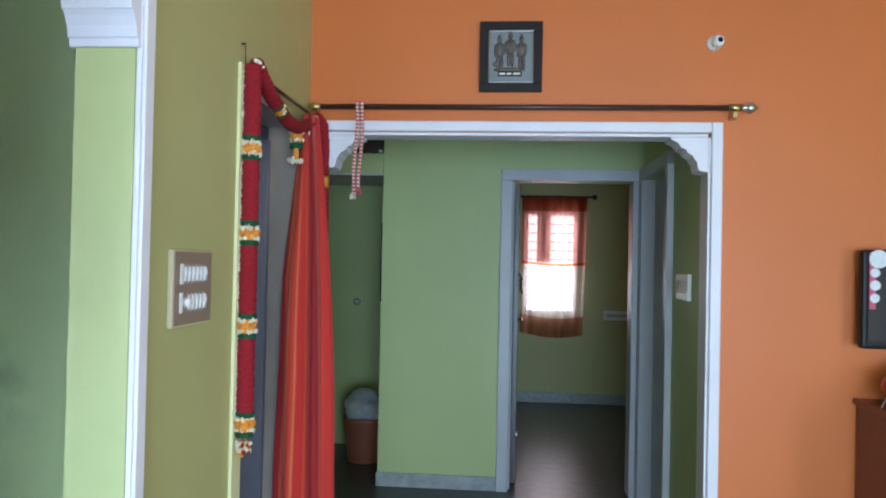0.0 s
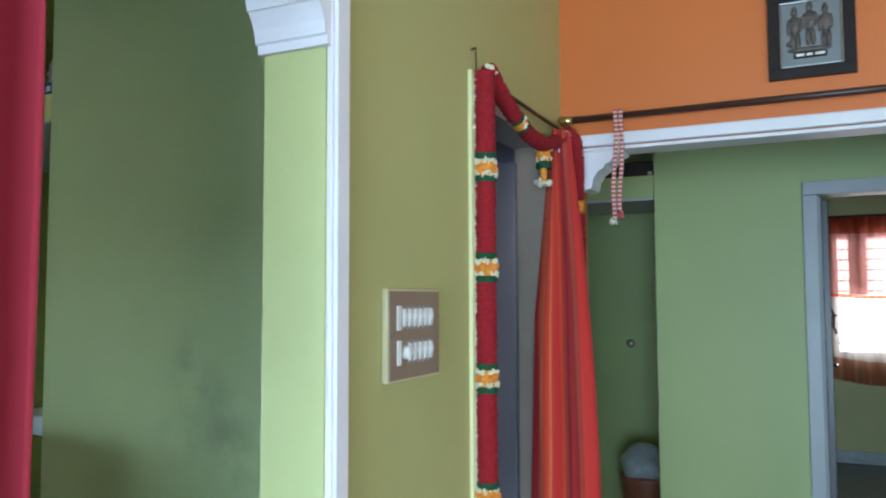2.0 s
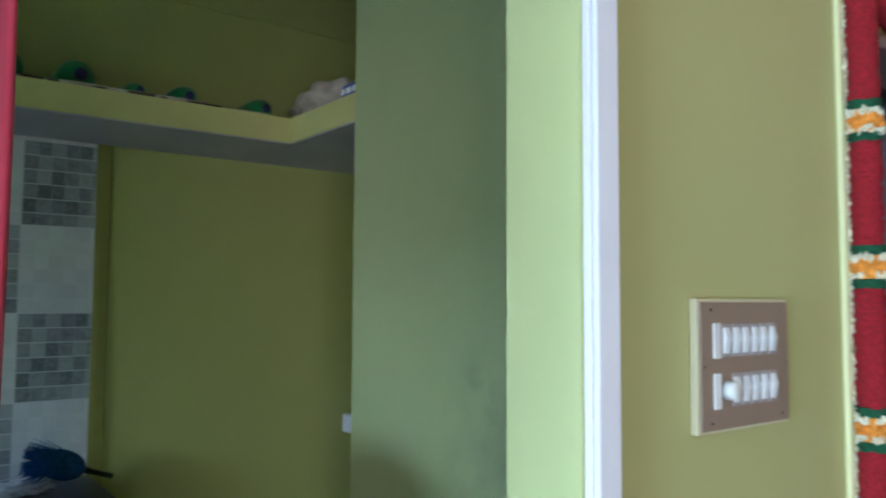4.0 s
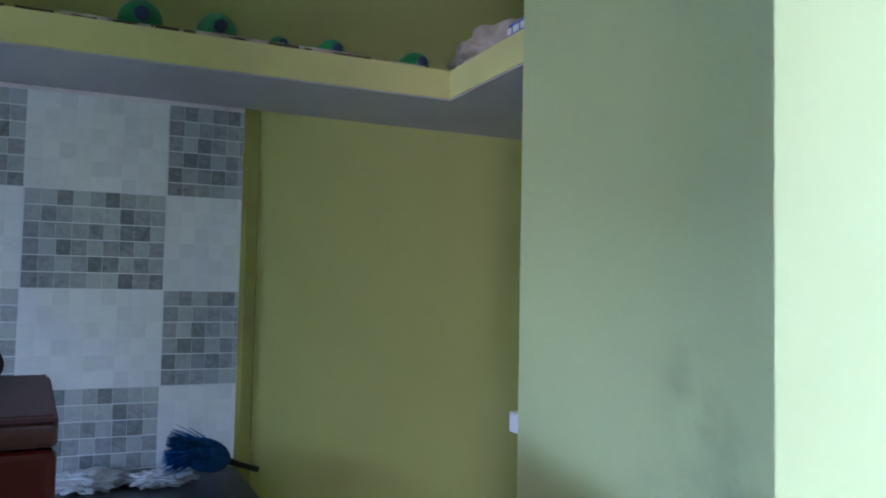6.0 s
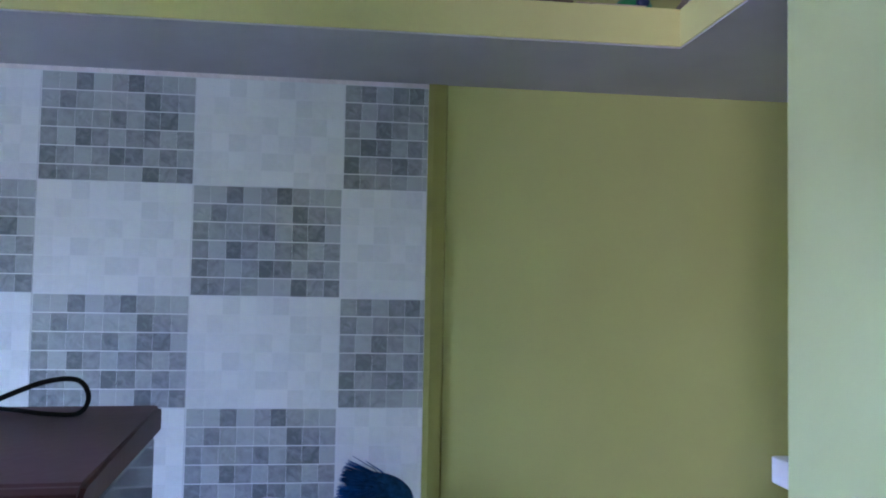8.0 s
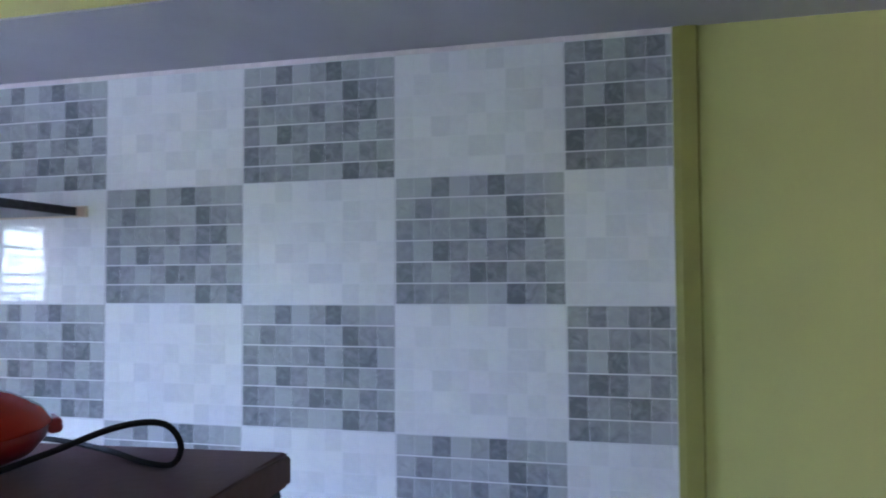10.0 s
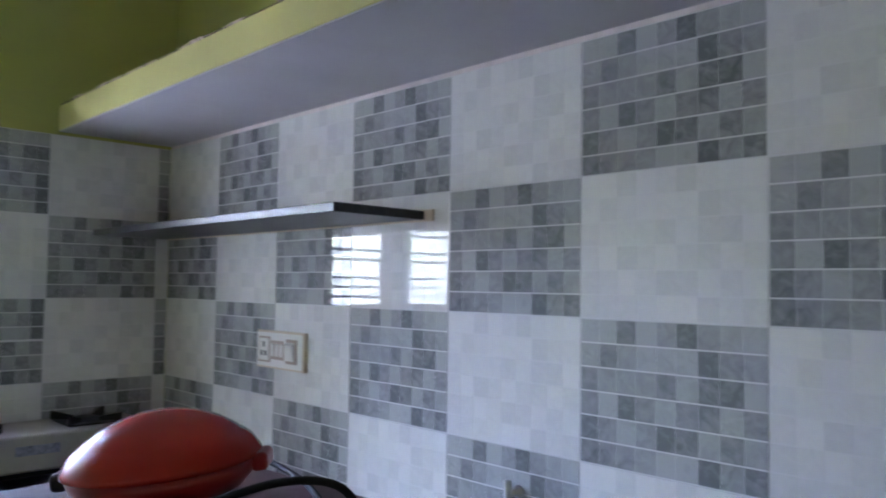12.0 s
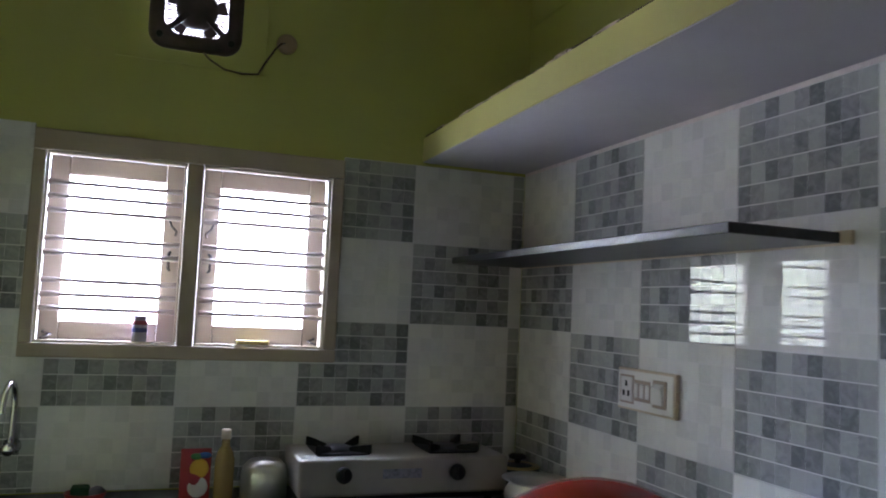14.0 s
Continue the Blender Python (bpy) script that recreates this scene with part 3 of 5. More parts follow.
def gathered(u, v):
    a = 2 * math.pi * u
    z = 2.10 - v * 2.07
    grow = min(1.0, 0.45 + 1.3 * v) if v < 0.5 else 1.0
    edge = 2.282 + 0.138 * (1 - (1 - v) ** 2)
    cx, cy = (edge + 2.226) / 2, 4.665 - 0.14 * min(1, v * 1.4)
    rx, ry = (edge - 2.226) / 2.2, 0.035 + 0.080 * grow
    fold = 1 + (0.10 + 0.16 * grow) * math.sin(6 * a + 1.3 * math.sin(3 * v)) + 0.05 * math.sin(11 * a + 4 * v)
    x = cx + rx * fold * math.cos(a)
    x -= 0.05 * min(1, v * 3) * max(0, -math.cos(a))
    return (max(x, 2.176 if v > 0.03 else 2.226), min(cy + ry * fold * math.sin(a), 4.685), z)
bm = bmesh.new()
cloth_grid(bm, gathered, 180, 60)
part("cloth", bm, orange_cloth, oc, smooth=True)
bm = bmesh.new()
lathe(bm, [(0.007, -0.002), (0.007, 0.002)], 16, m=Matrix.Translation((2.266, 4.60, 2.02)) @ pose(0, 0, 0, 90, 0, 20))
part("eyelet", bm, steel, oc)

crimson = cloth_stripes("crimson_cloth", (0.42, 0.022, 0.05), [(0.25, (0.40, 0.018, 0.045)), (0.55, (0.45, 0.028, 0.055)), (0.82, (0.36, 0.012, 0.035))])
ac = thing("arch_curtain", "plain crimson curtain drawn aside at the kitchen arch", "curtain")
def drawn(u, v):
    y = 1.92 + 0.525 * u + 0.012 * math.sin(40 * u + 2 * v)
    z = 2.33 - 2.28 * v
    x = 2.315 + (0.028 + 0.012 * v) * math.sin(2 * math.pi * 7.25 * u + 0.5 * math.sin(2.2 * v)) + 0.008 * math.sin(31 * u)
    return (x, y, z)
bm = bmesh.new()
cloth_grid(bm, drawn, 200, 40)
c_ob = part("cloth", bm, crimson, ac, smooth=True)
sol = c_ob.modifiers.new("thickness", "SOLIDIFY")
sol.thickness = 0.004
cr = thing("curtain_rod", "brown curtain rod above the kitchen arch", "curtain rod")
bm = bmesh.new()
tube(bm, [(2.315, 1.85, 2.345), (2.315, 3.3, 2.345)], 0.012, 12)
part("rod", bm, brown_rod, cr, smooth=True)
for y in (1.88, 3.27):
    part("bracket", one_box(2.201, y - 0.012, 2.325, 2.316, y + 0.012, 2.338, bevel=0.003), brass, cr)

# ---- rod over the passage opening ----
rod = thing("curtain_rod", "dark brown curtain rod with brass ends on the orange wall", "curtain rod")
bm = bmesh.new()
tube(bm, [(2.262, 4.745, 2.168), (4.085, 4.745, 2.168)], 0.0125, 14)
part("rod", bm, brown_rod, rod, smooth=True)
for x in (2.242, 4.06):
    part("wall_bracket", one_box(x - 0.010, 4.74, 2.125 if x > 3 else 2.15, x + 0.010, 4.808, 2.155, bevel=0.003), brass, rod)
    bm = bmesh.new()
    lathe(bm, [(0.017, -0.025), (0.018, 0), (0.017, 0.025)], 18, m=Matrix.Translation((x, 4.745, 2.168)) @ pose(0, 0, 0, 0, 90, 0))
    part("collar", bm, brass, rod, smooth=True)
bm = bmesh.new()
lathe(bm, [(0.010, 0), (0.014, 0.006), (0.010, 0.012), (0.022, 0.022), (0.026, 0.036), (0.020, 0.050), (0.008, 0.062), (0.002, 0.072)], 18, m=Matrix.Translation((4.088, 4.745, 2.168)) @ pose(0, 0, 0, 0, 90, 0))
part("finial", bm, steel, rod, "pointed metal finial", smooth=True)

rod.location.y += 0.035

beads = thing("bead_string", "pink and white bead string hanging over the curtain rod", "garland")
pinkb = mat("pink_bead", (0.55, 0.10, 0.12), 0.5, vary=0.2, vscale=60)
creamb = mat("cream_bead", (0.72, 0.62, 0.52), 0.5, vary=0.2, vscale=60)
def bead_mesh(name, material):
    bm = bmesh.new()
    bmesh.ops.create_icosphere(bm, subdivisions=1, radius=0.0085, matrix=Matrix.Diagonal((1.15, 1.0, 0.62, 1)))
    return mesh_of(name, bm, material)
pink_me, cream_me = bead_mesh("pink_bead", pinkb), bead_mesh("cream_bead", creamb)
for k, (dx, z1) in enumerate(((-0.010, 1.775), (0.012, 1.80))):
    for name, me_bead, off in (("pink_bead", pink_me, 0.0), ("cream_bead", cream_me, 0.008)):
        z = 2.186 - off
        while z > z1:
            c = Vector((2.448 + dx - 0.03 * (2.178 - z) + 0.004 * math.sin(19 * z + k), 4.761 - 0.003 * (k == 0), z))
            ob = new(name, me_bead)
            ob.parent = beads
            ob.location = c
            z -= 0.0165
petals((2.425, 4.760, 1.768), 0.012, 0.02, "bead_cluster", creamb, beads, 14, 0.009, 61)
petals((2.448, 4.760, 1.79), 0.010, 0.02, "bead_cluster", pinkb, beads, 10, 0.009, 62)

# ---- on the orange wall ----
dark_frame = mat("dark_wood_picture_frame", (0.022, 0.016, 0.016), 0.45, vary=0.15, vscale=20, spec=0.2)
pewter = mat("pewter_relief", (0.13, 0.105, 0.095), 0.45, metal=0.4, vary=0.3, vscale=40, bump=0.4, bscale=90)
silver = mat("silver_backing", (0.21, 0.22, 0.23), 0.4, metal=0.3, vary=0.06, vscale=20)
pic = thing("framed_relief", "framed pewter relief of three standing figures in a dark frame", "picture")
px0, px1, pz0, pz1 = 2.968, 3.245, 2.246, 2.558
def frame_bars(name, x0, x1, z0, z1, w, y0, y1, material, parent):
    for i, b in enumerate(((x0, z0, x1, z0 + w), (x0, z1 - w, x1, z1), (x0, z0 + w, x0 + w, z1 - w), (x1 - w, z0 + w, x1, z1 - w))):
        part(name, one_box(b[0], y0, b[1], b[2], y1, b[3], bevel=0.003), material, parent)
frame_bars("frame_bar", px0, px1, pz0, pz1, 0.038, 4.782, 4.808, dark_frame, pic)
frame_bars("inner_moulding", px0 + 0.039, px1 - 0.039, pz0 + 0.039, pz1 - 0.039, 0.006, 4.786, 4.800, steel, pic)
part("backing", one_box(px0 + 0.046, 4.796, pz0 + 0.046, px1 - 0.046, 4.806, pz1 - 0.046), silver, pic)
bm = bmesh.new()
def blob(x, z, rx, rz, ry=0.008):
    bmesh.ops.create_icosphere(bm, subdivisions=2, radius=1, matrix=Matrix.Translation((x, 4.795, z)) @ Matrix.Diagonal((rx, ry, rz, 1)))
for cx, top in ((3.055, 2.48), (3.103, 2.495), (3.152, 2.48)):
    blob(cx, top, 0.011, 0.013)
    blob(cx, top + 0.014, 0.008, 0.008)
    blob(cx, top - 0.045, 0.019, 0.036)
    blob(cx - 0.017, top - 0.05, 0.008, 0.030)
    blob(cx + 0.017, top - 0.045, 0.008, 0.028)
    blob(cx - 0.006, top - 0.105, 0.009, 0.034)
    blob(cx + 0.010, top - 0.105, 0.009, 0.034)
blob(3.045, 2.37, 0.02, 0.012)
blob(3.10, 2.345, 0.075, 0.010)
part("figure_relief", bm, pewter, pic, smooth=True)
part("name_plate", one_box(3.05, 4.788, 2.315, 3.155, 4.7955, 2.335, bevel=0.002), dark_frame, pic)
for x, w in ((3.057, 0.026), (3.09, 0.020), (3.118, 0.030)):
    part("lettering_bar", one_box(x, 4.786, 2.321, x + w, 4.7878, 2.330), white_plastic, pic)

pic.location.y += 0.035

dome = thing("security_sensor", "small white round sensor with dark eye on the orange wall", "sensor")
M4 = Matrix.Translation((3.985, 4.808, 2.462)) @ pose(0, 0, 0, 90, 0, 0)
bm = bmesh.new()
lathe(bm, [(0.032, 0.0), (0.032, 0.006), (0.024, 0.016)], 24, m=M4)
part("base", bm, white_plastic, dome, smooth=True)
bm = bmesh.new()
lathe(bm, [(0.024, 0.0), (0.027, 0.012), (0.024, 0.03), (0.016, 0.042)], 24, m=Matrix.Translation((3.990, 4.796, 2.460)) @ pose(0, 0, 0, 80, 0, 14))
part("body", bm, white_plastic, dome, smooth=True)
bm = bmesh.new()
lathe(bm, [(0.012, 0.0), (0.011, 0.004)], 20, m=Matrix.Translation((3.999, 4.756, 2.464)) @ pose(0, 0, 0, 80, 0, 14))
part("lens", bm, black_plastic, dome)

dome.location.y += 0.035

screen_mat = mat("dark_glossy_screen", (0.004, 0.0045, 0.005), 0.16, vary=0.0, bump=0.0, spec=0.12)
sticker = mat("pale_sticker", (0.66, 0.70, 0.72), 0.4, vary=0.1, vscale=80)
pink_st = mat("magenta_sticker", (0.50, 0.05, 0.16), 0.4, vary=0.1)
tv = thing("television", "flat black television with round promotional stickers on the screen", "television")
tx, tz0, tz1 = 4.574, 1.165, 1.575
part("casing", one_box(tx, 4.712, tz0, tx + 0.74, 4.76, tz1, bevel=0.012, segs=3), black_plastic, tv)
part("screen", one_box(tx + 0.022, 4.706, tz0 + 0.035, tx + 0.718, 4.7115, tz1 - 0.018), screen_mat, tv)
part("wall_mount", one_box(tx + 0.27, 4.761, 1.27, tx + 0.47, 4.808, 1.47), iron, tv)
part("sticker_strip", one_box(tx + 0.025, 4.7035, 1.33, tx + 0.05, 4.7055, 1.565), pink_st, tv, "magenta strip")
for z, r in ((1.537, 0.038), (1.48, 0.019), (1.428, 0.021), (1.375, 0.019)):
    bm = bmesh.new()
    lathe(bm, [(r, 0), (r, 0.002)], 24, m=Matrix.Translation((tx + 0.032 + r * 0.75, 4.7033, z)) @ pose(0, 0, 0, 90, 0, 0))
    part("round_sticker", bm, sticker, tv, "round silver sticker")

tv.location.y += 0.035

brown_lam = mat("reddish_brown_laminate", (0.16, 0.045, 0.028), 0.35, vary=0.15, vscale=9)
cab = thing("side_cabinet", "reddish brown laminated cabinet against the orange wall", "cabinet")
part("body", one_box(4.592, 4.32, 0.0, 5.3, 4.83, 0.922, bevel=0.004), brown_lam, cab)
part("top", one_box(4.578, 4.305, 0.923, 5.315, 4.835, 0.947, bevel=0.004), brown_lam, cab)
red_plastic = mat("glossy_red_plastic", (0.50, 0.02, 0.02), 0.3, vary=0.08, vscale=6)
rb = thing("red_cushion", "round red cloth bundle on the cabinet", "bundle")
bm = bmesh.new()
bmesh.ops.create_uvsphere(bm, u_segments=28, v_segments=16, radius=1, matrix=Matrix.Translation((4.745, 4.62, 1.026)) @ Matrix.Diagonal((0.14, 0.13, 0.08, 1)))
for v in bm.verts:
    v.co += Vector((0, 0, 0.010 * noise.noise(v.co * 14)))
part("bundle", bm, red_plastic, rb, smooth=True)
bm = bmesh.new()
tube(bm, [(4.60, 4.62, 0.949), (4.605, 4.60, 0.985), (4.635, 4.58, 1.01)], 0.004, 6)
part("strap", bm, iron, rb)

# ---- passage and rooms beyond ----
def door_frame(name, label, pieces, material):
    th = thing(name, label, "door frame", kind="structure")
    for n, b in pieces:
        part(n, one_box(*b, bevel=0.005), material, th)
    return th
door_frame("door_frame_bedroom", "grey painted wooden frame of the bedroom door", [("jamb", (3.053, 6.465, 0, 3.128, 6.64, 2.03)), ("jamb", (3.90, 6.465, 0, 3.968, 6.64, 2.03)), ("head", (3.053, 6.465, 2.031, 3.968, 6.64, 2.104)), ("stop", (3.1285, 6.53, 0, 3.142, 6.57, 2.03))], grey_paint)
door_frame("door_frame_side", "grey painted wooden frame of the side door", [("jamb", (3.935, 5.556, 0, 4.11, 5.632, 2.03)), ("jamb", (3.935, 6.36, 0, 4.11, 6.46, 2.03)), ("head", (3.935, 5.556, 2.031, 4.11, 6.46, 2.104))], grey_paint)
sd = thing("side_door", "closed grey painted door in the passage side wall", "door")
part("panel", one_box(4.02, 5.634, 0.01, 4.055, 6.358, 2.028, bevel=0.003), grey_paint, sd)
bd = thing("bedroom_door", "dark varnished bedroom door standing open", "door")
dark_door = mat("dark_brown_varnish", (0.045, 0.03, 0.025), 0.35, vary=0.2, vscale=8)
part("panel", one_box(3.145, 6.65, 0.01, 3.18, 7.42, 2.02, bevel=0.003), dark_door, bd)
bm = bmesh.new()
tube(bm, [(3.181, 7.34, 1.06), (3.215, 7.34, 1.06), (3.215, 7.26, 1.055)], 0.008, 8)
part("handle", bm, chrome, bd, smooth=True)
bm = bmesh.new()
tube(bm, [(3.181, 7.25, 1.42), (3.205, 7.24, 1.38), (3.20, 7.22, 1.30), (3.215, 7.23, 1.26)], 0.007, 8)
tube(bm, [(3.19, 7.19, 1.36), (3.22, 7.27, 1.37)], 0.005, 8)
part("hook", bm, black_plastic, bd)
part("door_stop", one_box(3.181, 7.3, 0.18, 3.20, 7.36, 0.21, bevel=0.004), steel, bd)

def skirting(x0, y0, x1, y1, h=0.092):
    return solid("baseboard", one_box(x0, y0, 0.0, x1, y1, h, bevel=0.003), skirting_stone, "grey polished stone skirting along the wall", "baseboard")
skirting(2.262, 6.474, 3.052, 6.489)
skirting(2.40, 9.782, 5.19, 9.798, 0.11)
skirting(2.392, 6.65, 2.406, 9.78, 0.10)
skirting(3.955, 4.935, 3.969, 5.55)
skirting(1.56, 7.585, 2.26, 7.599)

bw = thing("bedroom_window", "bright bedroom window with horizontal bars", "window", kind="structure")
for b in ((3.27, 0.95, 3.31, 2.12), (3.79, 0.95, 3.83, 2.12), (3.40, 1.50, 3.55, 2.02), (3.31, 0.95, 3.79, 0.99), (3.31, 2.02, 3.79, 2.12)):
    part("frame_bar", one_box(b[0], 9.82, b[1], b[2], 9.88, b[3]), wood_frame, bw)
for k in range(11):
    bm = bmesh.new()
    tube(bm, [(3.312, 9.85, 1.06 + k * 0.095), (3.788, 9.85, 1.06 + k * 0.095)], 0.007, 6)
    part("bar", bm, iron, bw)

sheer = bpy.data.materials.new("sheer_orange_cloth")
sheer.use_nodes = True
nt = sheer.node_tree
for n in list(nt.nodes):
    nt.nodes.remove(n)
out = nt.nodes.new("ShaderNodeOutputMaterial")
uv = nt.nodes.new("ShaderNodeUVMap")
sep = nt.nodes.new("ShaderNodeSeparateXYZ")
nt.links.new(uv.outputs[0], sep.inputs[0])
rampn = nt.nodes.new("ShaderNodeValToRGB")
rampn.color_ramp.interpolation = "CONSTANT"
els = rampn.color_ramp.elements
els[0].color = (0.60, 0.15, 0.08, 1)
els[1].position, els[1].color = 0.10, (0.82, 0.40, 0.32, 1)
for p, c in ((0.47, (0.62, 0.14, 0.06, 1)), (0.49, (0.90, 0.78, 0.70, 1)), (0.86, (0.72, 0.38, 0.25, 1))):
    e = els.new(p)
    e.color = c
nt.links.new(sep.outputs[1], rampn.inputs["Fac"])
diff, trl, trp = nt.nodes.new("ShaderNodeBsdfDiffuse"), nt.nodes.new("ShaderNodeBsdfTranslucent"), nt.nodes.new("ShaderNodeBsdfTransparent")
for nd in (diff, trl, trp):
    nt.links.new(rampn.outputs[0], nd.inputs["Color"])
m1, m2 = nt.nodes.new("ShaderNodeMixShader"), nt.nodes.new("ShaderNodeMixShader")
m1.inputs[0].default_value, m2.inputs[0].default_value = 0.6, 0.6
nt.links.new(diff.outputs[0], m1.inputs[1])
nt.links.new(trl.outputs[0], m1.inputs[2])
nt.links.new(m1.outputs[0], m2.inputs[1])
nt.links.new(trp.outputs[0], m2.inputs[2])
nt.links.new(m2.outputs[0], out.inputs["Surface"])
bc = thing("window_curtain", "sheer orange curtain with a pale lower half over the bedroom window", "curtain")
def sheer_f(u, v):
    return (3.235 + 0.69 * u - 0.03 * v * u, 9.735 + 0.018 * math.sin(2 * math.pi * 6 * u) + 0.006 * math.sin(23 * u + 3 * v), 2.20 - (1.43 + 0.07 * math.sin(2.4 * u + 0.2)) * v)
bm = bmesh.new()
cloth_grid(bm, sheer_f, 90, 30)
part("cloth", bm, sheer, bc, smooth=True)
br = thing("curtain_rod", "dark curtain rod over the bedroom window", "curtain rod")
bm = bmesh.new()
tube(bm, [(3.13, 9.735, 2.205), (3.98, 9.735, 2.205)], 0.012, 10)
part("rod", bm, brown_rod, br, smooth=True)
bm = bmesh.new()
bmesh.ops.create_uvsphere(bm, u_segments=14, v_segments=8, radius=0.028, matrix=Matrix.Translation((4.0, 9.735, 2.205)))
part("finial", bm, brown_rod, br, smooth=True)
for x in (3.17, 3.95):
    part("bracket", one_box(x - 0.01, 9.735, 2.18, x + 0.01, 9.799, 2.20), brass, br)
part_b = thing("switch_board", "white switch board on the bedroom wall", "switch board")
part("backing", one_box(4.12, 9.778, 0.90, 4.40, 9.799, 1.0, bevel=0.004), white_plastic, part_b)
part("switch_row", one_box(4.15, 9.772, 0.93, 4.37, 9.7775, 0.97, bevel=0.002), grey_paint, part_b)

rd = thing("recess_door", "green painted door with round steel knob in the recess", "door")
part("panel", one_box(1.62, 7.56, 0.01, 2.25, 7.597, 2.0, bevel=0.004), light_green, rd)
bm = bmesh.new()
lathe(bm, [(0.012, 0), (0.012, 0.03), (0.026, 0.036), (0.030, 0.05), (0.022, 0.062)], 20, m=Matrix.Translation((1.905, 7.56, 1.155)) @ pose(0, 0, 0, 90, 0, 0))
part("knob", bm, steel, rd, smooth=True)
bl = thing("hanging_towel", "dark blue cloth hanging on the recess door", "towel")
blue_cloth = mat("dark_blue_cloth", (0.02, 0.045, 0.085), 0.85, vary=0.3, vscale=20)
bm = bmesh.new()
cloth_grid(bm, lambda u, v: (2.085 + 0.14 * u, 7.546 - 0.008 * math.sin(9 * u) ** 2, 1.79 - 0.63 * v - 0.02 * u), 24, 12)
tw = part("cloth", bm, blue_cloth, bl, smooth=True)
sol = tw.modifiers.new("thickness", "SOLIDIFY")
sol.thickness = 0.008
bin_pl = mat("terracotta_plastic", (0.27, 0.09, 0.05), 0.45, vary=0.12, vscale=6)
bag_pl = mat("grey_white_bag_plastic", (0.40, 0.42, 0.43), 0.35, vary=0.2, vscale=18, bump=0.5, bscale=30)
wb = thing("waste_bin", "terracotta plastic bin lined with a pale plastic bag", "bin")
bm = bmesh.new()
lathe(bm, [(0.125, 0.0), (0.13, 0.01), (0.165, 0.30), (0.17, 0.33), (0.155, 0.33)], 32, centre=(2.07, 7.12, 0.0))
part("bucket", bm, bin_pl, wb, smooth=True)
bm = bmesh.new()
bmesh.ops.create_icosphere(bm, subdivisions=4, radius=1, matrix=Matrix.Translation((2.07, 7.12, 0.38)) @ Matrix.Diagonal((0.165, 0.165, 0.13, 1)))
for v in bm.verts:
    v.co += (v.co - Vector((2.07, 7.12, 0.38))) * 0.35 * noise.noise(v.co * 9)
part("bag", bm, bag_pl, wb, "crumpled pale plastic bag", smooth=True)
lb = thing("storage_box", "dark brown box stored above the recess lintel", "box")
part("body", one_box(1.75, 6.63, 2.201, 2.262, 7.0, 2.31, bevel=0.004), dark_door, lb)
part("paper_label", one_box(2.21, 6.627, 2.225, 2.235, 6.6295, 2.245), white_plastic, lb)

# ---- kitchen: window ----
kw = thing("kitchen_window", "beige painted double window with iron bars and bright panes", "window", kind="structure")
W0, W1, Z0, Z1 = 0.742, 1.708, 1.322, 2.0
for n, b in (("frame_bar", (W0 - 0.016, -0.09, 1.306, W1 + 0.016, 0.028, 1.349)), ("frame_bar", (W0 - 0.016, -0.09, 1.958, W1 + 0.016, 0.028, 2.026)), ("frame_bar", (W0 - 0.016, -0.09, 1.3495, 0.770, 0.028, 1.9575)), ("frame_bar", (1.686, -0.09, 1.3495, W1 + 0.016, 0.028, 1.9575)), ("mullion", (1.207, -0.09, 1.3495, 1.260, 0.028, 1.9575))):
    part(n, one_box(*b, bevel=0.005), wood_frame, kw)
